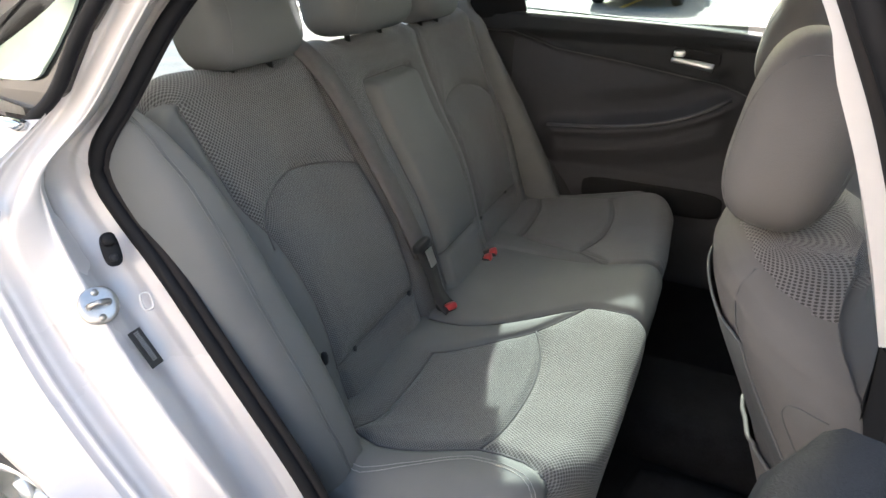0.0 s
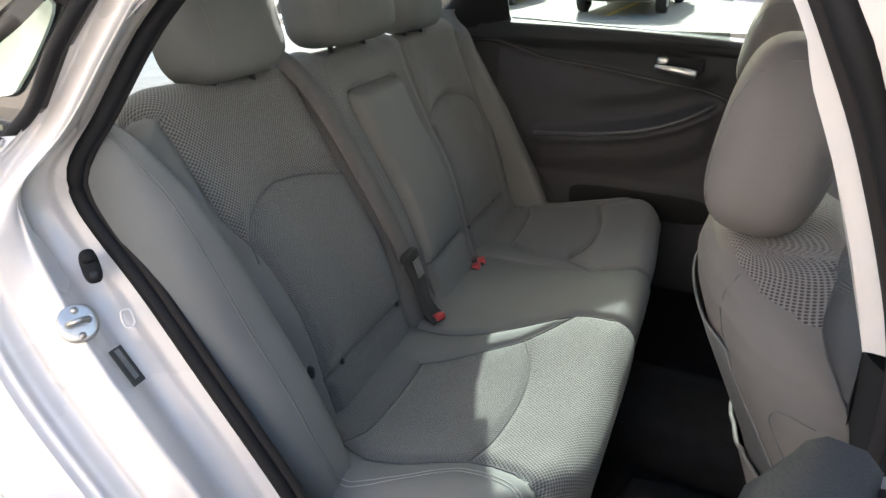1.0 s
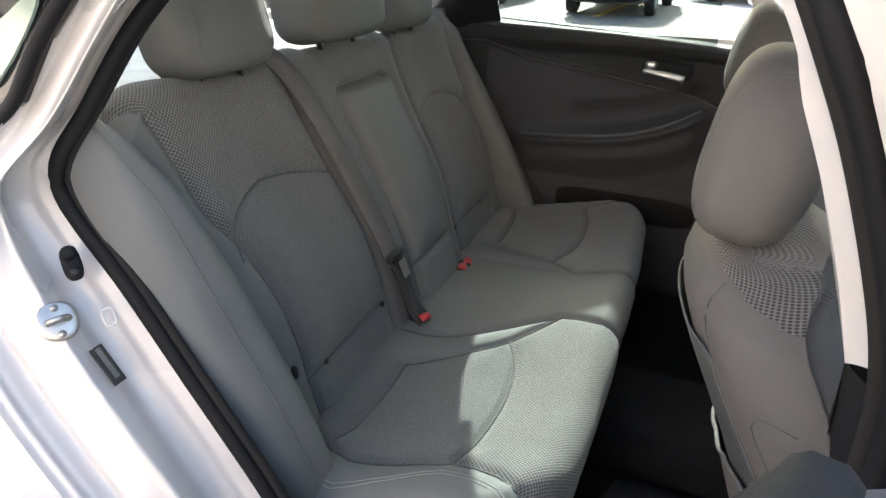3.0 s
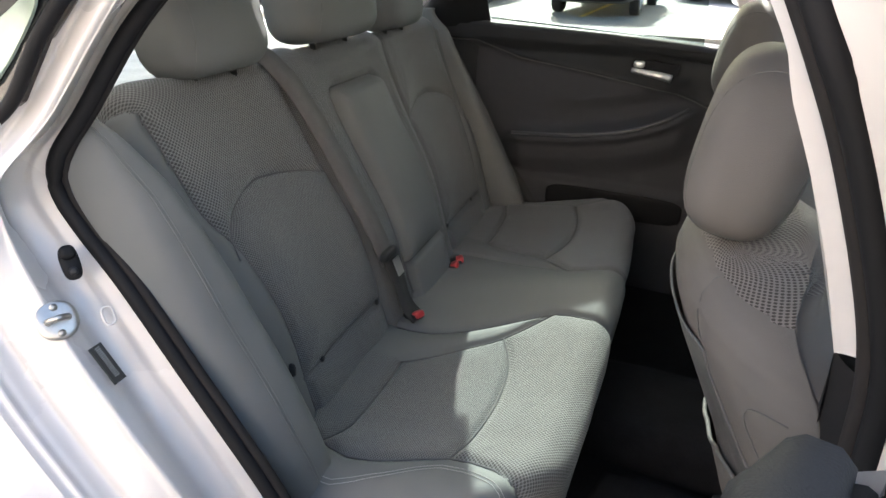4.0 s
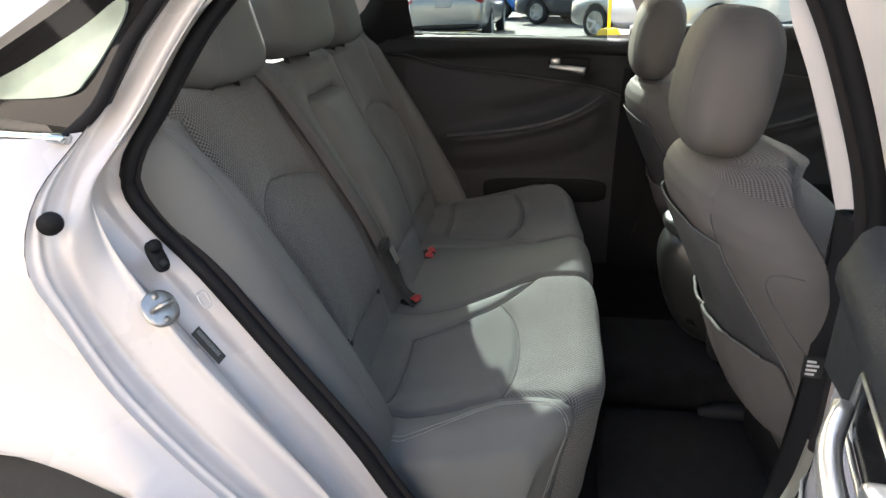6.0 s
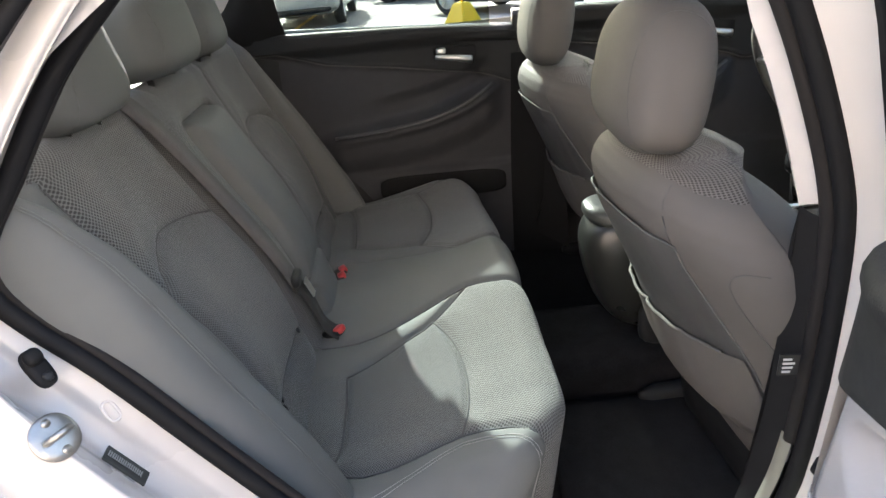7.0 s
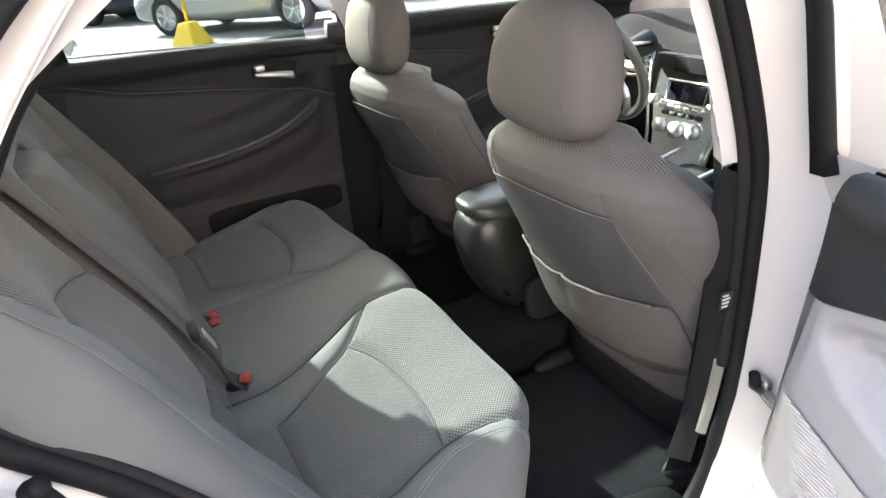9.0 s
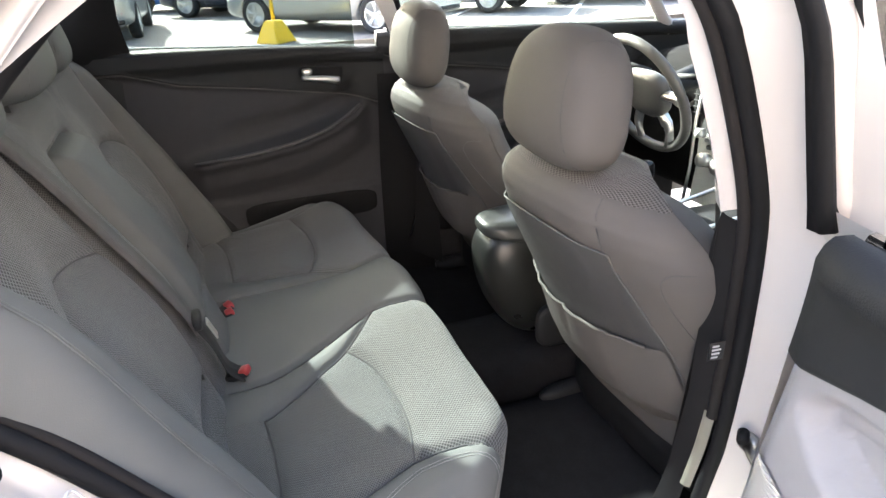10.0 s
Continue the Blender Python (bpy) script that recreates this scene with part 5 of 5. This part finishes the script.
knit_wide = mesh_fabric("wide_knit", (0.120, 0.112, 0.107), (0.030, 0.026, 0.025), 0.0078, 0.30)
back_cloth = mat("seat_back_panel", (0.050, 0.050, 0.051), 0.5, noise_scale=40, vary=0.06, bump=0.2, bump_scale=900)
front_seat(0.0, -0.375, "grey front passenger seat with map pocket")
front_seat(-0.03, 0.39, "grey driver's seat with map pocket, partly in sun")
headrest("front_headrest", (0.666, -0.365, 1.042), (0.128, 0.275, 0.205), 9, "large grey headrest of the front passenger seat", "front headrests", False, 3.0)
headrest("front_headrest", (0.634, 0.375, 1.042), (0.125, 0.275, 0.205), 9, "large grey headrest of the driver's seat", "front headrests", False, 2.7)

# ---- centre console ----
console = thing("centre_console", "dark vinyl console box with a rounded end between the front seats", "console")


def con_shape(v):
    x, y, z = v
    end = max(0.0, -x)
    return (x - 0.08 * (1 - y * y) * end, y * (1 - 0.08 * z), z + 0.25 * end * end * (1 - y * y))


def box_shape(v):
    x, y, z = v
    end, low = max(0.0, -x), max(0.0, 0.6 - z) / 1.6
    return (x + (0.42 * low * low - 0.06 * (1 - y * y)) * end, y * (1 - 0.10 * low * low), z)


part("lid", rbox_bm((0.824, 0.0, 0.676), (0.328, 0.163, 0.056), 3.2, 18, con_shape), mat("console_vinyl", (0.032, 0.034, 0.032), 0.36, noise_scale=30, vary=0.08, bump=0.1, bump_scale=700), console, "padded dark armrest lid")
part("box", rbox_bm((0.822, 0.0, 0.540), (0.345, 0.176, 0.290), 4.4, 24, box_shape), mat("console_side", (0.016, 0.017, 0.016), 0.30, noise_scale=30, vary=0.1, bump=0.1, bump_scale=700), console, "glossy dark console box")
rbox("base", (1.13, 0.0, 0.40), (0.52, 0.17, 0.24), dark_plastic, console, "dark console base", 5, 8)
rbox("shift_panel", (1.22, 0.0, 0.56), (0.42, 0.15, 0.10), dark_plastic, console, "dark shifter surround", 5, 8)
for sg in (-1, 1):
    tube("console_strip", spline([(1.05, sg * 0.078, 0.606), (1.22, sg * 0.080, 0.612), (1.40, sg * 0.086, 0.640)], 14), 0.006, satin, console, "silver edge strip", 8)
shifter = thing("gear_selector", "automatic gear selector with chrome and black knob", "gear lever")
tube("stalk", [(1.20, 0.03, 0.60), (1.19, 0.03, 0.68)], 0.011, chrome, shifter, "chrome stalk")
rbox("knob", (1.187, 0.03, 0.70), (0.042, 0.038, 0.06), gloss_black, shifter, "black knob", 3, 8)

# ---- dashboard ----
dash = thing("dashboard", "dark dashboard with silver centre stack and round gauges", "dashboard")
dash_top = mat("dash_top", (0.007, 0.007, 0.0075), 0.85, spec=0.1, noise_scale=60, vary=0.12, bump=0.4, bump_scale=900)
rg = []
for i in range(40):
    y = -0.70 + 1.40 * i / 39
    hump = 0.05 * math.exp(-((y - 0.37) / 0.17) ** 2)
    cen = 0.02 * math.exp(-(y / 0.2) ** 2)
    ring = spline([(2.0, y, 0.90 + hump * 0.4), (1.72, y, 0.905 + hump + cen), (1.56, y, 0.885 + hump + cen), (1.50, y, 0.84 + hump * 0.6), (1.53, y, 0.78), (1.50, y, 0.68), (1.56, y, 0.52), (1.72, y, 0.45)], 30)
    rg.append(ring)
loft("body", rg, dash_top, dash, "dark grained dashboard top", closed=False)
# centre stack: a silver shield that tapers down
sv = lambda y, z: (1.515 - 0.25 * (0.9 - z), y, z)
slab("radio_bezel", [sv(-0.145, 0.875), sv(0.145, 0.875), sv(0.135, 0.78), sv(0.127, 0.752), sv(-0.127, 0.752), sv(-0.135, 0.78)], (-0.03, 0, 0.0), dark_plastic, dash, "dark radio bezel", 0.006)
slab("centre_stack_panel", [sv(-0.126, 0.75), sv(0.126, 0.75), sv(0.10, 0.66), sv(0.085, 0.56), sv(-0.085, 0.56), sv(-0.10, 0.66)], (-0.03, 0, 0.0), silver_plastic, dash, "silver plastic centre stack", 0.008)
sx = lambda y, z: (1.477 - 0.25 * (0.9 - z), y, z)
tube("display_frame", [Vector(sx(a, b)) + Vector((-0.004, 0, 0)) for a, b in ((-0.07, 0.812), (0.07, 0.812), (0.067, 0.752), (-0.067, 0.752))], 0.0035, satin, dash, "silver display frame", 6, True)
slab("display", [sx(-0.062, 0.805), sx(0.062, 0.805), sx(0.06, 0.76), sx(-0.06, 0.76)], (-0.006, 0, 0), display_mat, dash, "dark radio display", 0.002)
slab("top_display", [sx(-0.06, 0.875), sx(0.06, 0.875), sx(0.06, 0.835), sx(-0.06, 0.835)], (-0.006, 0, 0), gloss_black, dash, "", 0.002)
for y, z, r in ((0.100, 0.752, 0.014), (-0.100, 0.752, 0.014), (0.06, 0.685, 0.021), (0.0, 0.68, 0.023), (-0.06, 0.685, 0.021)):
    tube("knob", [sx(y, z), tuple(Vector(sx(y, z)) + Vector((-0.022, 0, 0.004)))], r, silver_plastic, dash, "silver rotary knob", 18)
for k in range(6):
    y = -0.075 + 0.03 * k
    rbox("button", sx(y, 0.738), (0.012, 0.024, 0.014), satin, dash, "", 5, 4)
for k in range(5):
    y = -0.06 + 0.03 * k
    rbox("button", sx(y, 0.72), (0.012, 0.024, 0.012), dark_plastic, dash, "", 5, 4)
for sg in (-1, 1):
    vent = rbox("air_vent", (1.50, sg * 0.178, 0.84), (0.03, 0.045, 0.115), dark_plastic, dash, "dark tall air vent", 5, 6)
    for k in range(6):
        rbox("slat", (1.483, sg * 0.178, 0.79 + 0.018 * k), (0.012, 0.038, 0.003), rubber, vent, "", 8, 3)
    tube("vent_trim", [(1.475, sg * 0.152, 0.90), (1.45, sg * 0.145, 0.78), (1.42, sg * 0.115, 0.65), (1.39, sg * 0.10, 0.52)], 0.005, satin, dash, "silver trim strip", 8)
for y, r in ((0.29, 0.062), (0.45, 0.062)):
    c = Vector((1.53, y, 0.845))
    ringp = [tuple(c + Vector((0.15 * r * math.sin(a), r * math.cos(a), r * math.sin(a)))) for a in (2 * math.pi * i / 32 for i in range(32))]
    gauge = tube("gauge_ring", ringp, 0.006, satin, dash, "silver gauge ring", 8, True)
    slab("dial", [Vector(q) + Vector((0.004, 0, 0)) for q in ringp], (-0.003, 0, 0), gloss_black, gauge, "black gauge face")
    for k in range(13):
        a = math.radians(-40 + k * 21.5)
        d = Vector((0, math.cos(a), math.sin(a)))
        tube("tick", [tuple(c + d * r * 0.72 + Vector((-0.001, 0, 0))), tuple(c + d * r * 0.88 + Vector((-0.001, 0, 0)))], 0.0012, label_ink, gauge, "", 4)

# ---- steering wheel ----
sw = thing("steering_wheel", "grey leather steering wheel with silver spokes", "steering wheel", m=pose(1.24, 0.275, 0.872, 0, -24, 5))
grey_vinyl = mat("wheel_leather", (0.11, 0.11, 0.105), 0.35, noise_scale=50, vary=0.08, bump=0.3, bump_scale=700)
tube("rim", [(0, 0.170 * math.cos(a), 0.170 * math.sin(a)) for a in (2 * math.pi * i / 56 for i in range(56))], 0.0140, grey_vinyl, sw, "grey leather rim", 12, True)
rbox("airbag_cover", (0.02, 0, -0.005), (0.055, 0.17, 0.135), grey_vinyl, sw, "grey airbag cover", 3.5, 10, lambda v: (v.x, v.y * (1 - 0.2 * (v.z < 0) * abs(v.z)), v.z))
for a0, a1 in ((0.07, 0.10), (math.pi - 0.07, math.pi - 0.10), (-1.05, -1.2), (math.pi + 1.05, math.pi + 1.2)):
    tube("spoke", spline([(0.02, 0.07 * math.cos(a0), 0.05 * math.sin(a0)), (0.012, 0.13 * math.cos(a0), 0.12 * math.sin(a0)), (0.0, 0.166 * math.cos(a1), 0.166 * math.sin(a1))], 8), 0.017, satin, sw, "silver spoke", 8, flat=0.6)
tube("column", [(0.03, 0, -0.02), (0.2, 0, -0.05)], 0.036, dark_plastic, sw, "dark steering column shroud", 12)
for sg in (-1, 1):
    tube("stalk", [(0.08, sg * 0.05, 0.02), (0.06, sg * 0.17, 0.05)], 0.008, dark_plastic, sw, "", 8)

# the dashboard follows the seats' slight turn
for ob in (dash, shifter):
    ob.matrix_world = Matrix.Rotation(radians(5), 4, "Z") @ ob.matrix_basis

# ---- jamb fittings ----
striker = thing("door_striker", "zinc door striker plate with a wire loop on the jamb", "door striker", m=pose(-0.055, -0.800, 0.828, 0, 0, 0))
nrm = Vector((0.75, -0.35, 0.55)).normalized()
sq = nrm.to_track_quat("Z", "Y").to_matrix().to_4x4()
striker.matrix_world = Matrix.Translation((-0.0375, -0.8085, 0.8445)) @ sq @ Matrix.Scale(0.80, 4)
part("base_plate", rbox_bm((0, 0, 0.0), (0.056, 0.060, 0.010), 2.2, 10), zinc, striker, "oval zinc plate")
tube("loop", spline([(-0.013, 0.0, 0.002), (-0.013, 0.0, 0.020), (0.0, 0.0, 0.030), (0.013, 0.0, 0.020), (0.013, 0.0, 0.002)], 14), 0.0048, zinc, striker, "steel wire loop", 8)
for sg in (-1, 1):
    tube("screw", [(0, sg * 0.02, 0.003), (0, sg * 0.02, 0.0055)], 0.0055, zinc, striker, "", 12)
SLOT = Matrix.Translation((-0.004, -0.768, 0.838)) @ sq
tube("pressed_slot", [SLOT @ Vector(q) for q in spline([(-0.005, -0.009, 0.001), (0.005, -0.009, 0.001), (0.005, 0.009, 0.001), (-0.005, 0.009, 0.001)], 24, True)], 0.0016, white_paint, sedan, "pressed slot in the jamb", 8, True)
buffer_ = thing("rubber_buffer", "black rubber door buffer on the white jamb", "buffer", m=Matrix.Translation((-0.068, -0.758, 0.890)) @ sq)
part("pad", rbox_bm((0, 0, 0.004), (0.022, 0.044, 0.012), 3, 7), rubber, buffer_)
part("knob", rbox_bm((0, 0.012, 0.012), (0.018, 0.018, 0.014), 2.5, 6), rubber, buffer_)
part("screw", rbox_bm((0, -0.012, 0.011), (0.010, 0.010, 0.006), 2.5, 6), dark_plastic, buffer_)
plug = thing("body_plug", "round black rubber plug in the white jamb", "plug", m=Matrix.Translation((-0.105, -0.862, 0.975)) @ Vector((0.5, -0.85, 0.1)).to_track_quat("Z", "Y").to_matrix().to_4x4())
tube("cap", [(0, 0, -0.004), (0, 0, 0.005)], 0.013, rubber, plug, "", 18)
tag = thing("jamb_label", "narrow black label strip on the white jamb", "label")
a_, b_ = Vector((-0.0197, -0.7926, 0.7981)), Vector((0.0084, -0.7894, 0.7533))
n_ = Vector((0.78, 0.05, 0.62)).normalized()
s_ = n_.cross(b_ - a_).normalized() * 0.0085
slab("plate", [a_ - s_ + n_ * 0.012, b_ - s_ + n_ * 0.012, b_ + s_ + n_ * 0.012, a_ + s_ + n_ * 0.012], tuple(n_ * 0.003), label_black, tag)
for k in range(17):
    q = a_.lerp(b_, 0.06 + 0.62 * k / 13) + n_ * 0.0158
    slab("bar", [q - s_ * 0.4, q + (b_ - a_) * 0.028 - s_ * 0.4, q + (b_ - a_) * 0.028 + s_ * 0.35, q + s_ * 0.35], tuple(n_ * 0.0006), label_dim, tag)

warn = thing("pillar_label", "small black and white warning label on the pillar trim", "label")
slab("plate", [(0.742, -0.662, 0.725), (0.766, -0.664, 0.725), (0.766, -0.664, 0.755), (0.742, -0.662, 0.755)], (-0.0005, -0.002, 0), label_black, warn)
for k in range(4):
    slab("bar", [(0.746, -0.6645, 0.729 + 0.006 * k), (0.756 + 0.002 * (k % 3), -0.6655, 0.729 + 0.006 * k), (0.756 + 0.002 * (k % 3), -0.6655, 0.732 + 0.006 * k), (0.746, -0.6645, 0.732 + 0.006 * k)], (0, -0.0006, 0), label_ink, warn)

# ---- parking lot ----
def parked_car(name, x, y, heading, paint, label, L=4.6, W=1.82, H=1.46):
    """A saloon; its nose points along heading (degrees from +x)."""
    t = thing(name, label, "car", "parked cars", m=pose(x, y, 0, 0, 0, heading))
    # body sections along the length: (x, half width, sill, shoulder height)
    secs = [(-L / 2, 0.66, 0.42, 0.80), (-L / 2 + 0.08, 0.80, 0.30, 0.98), (-L / 2 + 0.35, 0.88, 0.24, 1.04), (-L / 2 + 1.1, 0.91, 0.20, 1.0), (0, 0.91, 0.19, 0.96), (L / 2 - 1.4, 0.91, 0.20, 0.93), (L / 2 - 0.6, 0.88, 0.22, 0.86), (L / 2 - 0.15, 0.80, 0.26, 0.72), (L / 2, 0.62, 0.34, 0.56)]
    fine = spline([(a, b, c) for a, b, c, d in secs], 40)
    hs = spline([(a, d, 0) for a, b, c, d in secs], 40)
    rg = []
    for p, h in zip(fine, hs):
        xx, w, lo_, hi_ = p.x, p.y, p.z, h.y
        ring = []
        for k in range(24):
            a = 2 * math.pi * k / 24
            c, s = math.cos(a), math.sin(a)
            yy = w * math.copysign(abs(c) ** 0.4, c)
            zz = (lo_ + hi_) / 2 + (hi_ - lo_) / 2 * math.copysign(abs(s) ** 0.45, s)
            for wx in (-1.38, 1.38):
                dd = math.hypot(xx - wx, zz - 0.33)
                if dd < 0.37 and abs(yy) > 0.6 and zz < 0.7:
                    zz = 0.33 + math.sqrt(max(0, 0.37 ** 2 - (xx - wx) ** 2))
            ring.append((xx, yy, zz))
        rg.append(ring)
    loft("body", rg, paint, t)
    # cabin: glass house and roof
    gh = [(-1.75, 0.68, 0.99), (-1.1, 0.66, 1.34), (-0.6, 0.60, 1.43), (0.1, 0.59, 1.45), (0.55, 0.62, 1.38), (1.25, 0.70, 0.94)]
    g2 = spline(gh, 22)
    loft("glass_house", [[(p.x, -p.y - (0.16 * (1.45 - p.z)), 0.9), (p.x, -p.y, p.z - 0.03), (p.x, -p.y * 0.85, p.z), (p.x, p.y * 0.85, p.z), (p.x, p.y, p.z - 0.03), (p.x, p.y + 0.16 * (1.45 - p.z), 0.9)] for p in g2], dark_glass, t, "dark glazed cabin", closed=False)
    r2 = [p for p in g2 if p.z > 1.335]
    loft("roof", [[(p.x, -p.y - 0.012, p.z - 0.05), (p.x, -p.y, p.z - 0.005), (p.x, -p.y * 0.8, p.z + 0.014), (p.x, p.y * 0.8, p.z + 0.014), (p.x, p.y, p.z - 0.005), (p.x, p.y + 0.012, p.z - 0.05)] for p in r2], paint, t, "", closed=False)
    for sg in (-1, 1):
        for q in ([(1.28, 0.80, 0.93), (0.56, 0.66, 1.37)], [(-0.05, 0.72, 0.97), (-0.1, 0.62, 1.42)], [(-1.78, 0.80, 0.99), (-1.05, 0.68, 1.36)]):
            tube("pillar", [(a, sg * b, c) for a, b, c in spline(q, 6)], 0.045, paint, t, "", 6)
        rbox("tail_lamp", (-L / 2 + 0.13, sg * 0.66, 0.84), (0.20, 0.34, 0.13), tail_red, t, "red tail lamp", 3.5, 6)
        rbox("headlamp", (L / 2 - 0.26, sg * 0.66, 0.68), (0.36, 0.24, 0.12), lamp_clear, t, "clear headlamp", 3, 6)
        rbox("reflector", (-L / 2 + 0.045, sg * 0.62, 0.50), (0.06, 0.22, 0.03), tail_red, t, "red bumper reflector", 4, 4)
        rbox("door_mirror", (0.95, sg * 0.98, 0.98), (0.12, 0.2, 0.13), paint, t, "", 3, 6)
        for hx in (-0.75, 0.25):
            tube("door_handle", [(hx - 0.09, sg * 0.915, 0.82), (hx + 0.09, sg * 0.915, 0.825)], 0.014, paint, t, "", 6)
        for wx in (-1.38, 1.38):
            wheel(t, pose(wx, sg * 0.80, 0.335, 0, 0, 0 if sg < 0 else 180))
    rbox("bumper_lower", (-L / 2 + 0.10, 0, 0.36), (0.2, 1.46, 0.14), gloss_black, t, "black lower bumper", 4, 6)
    rbox("number_plate", (-L / 2 - 0.015, 0, 0.80), (0.02, 0.34, 0.15), label_ink, t, "plain number plate", 8, 3)
    rbox("grille", (L / 2 - 0.03, 0, 0.52), (0.1, 0.9, 0.22), gloss_black, t, "black grille", 3, 6)
    return t


def away(x, y, h):
    """Rear axle and nose: centre of a car whose rear bumper is at x, y."""
    return x + 2.3 * math.cos(radians(h)), y + 2.3 * math.sin(radians(h)), h


parked_car("parked_car", *away(-2.5, 12.0, 92), silver_paint, "silver saloon seen from behind, parked in its bay")
parked_car("parked_car", *away(-6.3, 13.2, 92), white_paint, "white saloon parked beside a silver one")
parked_car("parked_car", -9.6, 14.0, -88, silver_paint, "pale silver car parked nose out")
parked_car("parked_car", 2.15, 11.75, 135, silver_paint, "silver saloon parked at an angle")
parked_car("parked_car", 5.2, 14.2, 135, pale_paint, "pale blue saloon parked at an angle")
parked_car("parked_car", -0.8, 20.5, 150, blue_paint, "bright blue car parked further off")
parked_car("parked_car", 0.6, 17.5, 150, dark_paint, "dark blue car parked in the row")
parked_car("parked_car", 9.5, 13.5, 150, white_paint, "white saloon across the lane")
parked_car("parked_car", 14.5, 11.0, 150, dark_paint, "dark saloon across the lane")
parked_car("parked_car", 4.5, -8.8, 180, dark_paint, "dark car parked on the other side of the lane")

cone = thing("yellow_marker", "yellow plastic wedge marker with a thin upright post", "marker", m=pose(0.77, 10.2, 0.0))
bm = bmesh.new()
bmesh.ops.create_cone(bm, segments=4, radius1=0.36, radius2=0.16, depth=0.36, cap_ends=True)
bmesh.ops.translate(bm, verts=bm.verts, vec=(0, 0, 0.18))
bmesh.ops.bevel(bm, geom=bm.edges[:], offset=0.02, segments=2, affect="EDGES")
part("base", bm, yellow_plastic, cone, "yellow wedge base", False)
tube("post", [(0, 0, 0.3), (0, 0, 1.6)], 0.03, yellow_plastic, cone, "yellow post", 10)
slab("flag", [(0, 0, 1.55), (0.5, 0, 1.45), (0, 0, 1.3)], (0, 0.01, 0), yellow_plastic, cone, "small yellow pennant")

for k in range(6):
    x = -12 + 3.0 * k
    if x < 0:
        paint_line((x + 0.4, 12.0), (x + 0.2, 17.5), 0.10, line_yellow, "faded yellow bay line on the asphalt")
for k in range(6):
    x = 2.5 + 3.0 * k
    paint_line((x, 9.0), (x + 3.5, 14.5), 0.10, line_white, "white bay line on the asphalt")

# distant masonry building on the near side
bld = thing("brick_building", "long tan brick building beside the parking lot", "building")
rbox("wall", (2, -12.8, 4.0), (56, 4, 8.0), brick_mat, bld, "tan brick wall", 20, 4)
rbox("coping", (2, -12.8, 8.1), (56.4, 4.4, 0.25), trim_grey, bld, "pale coping", 20, 4)
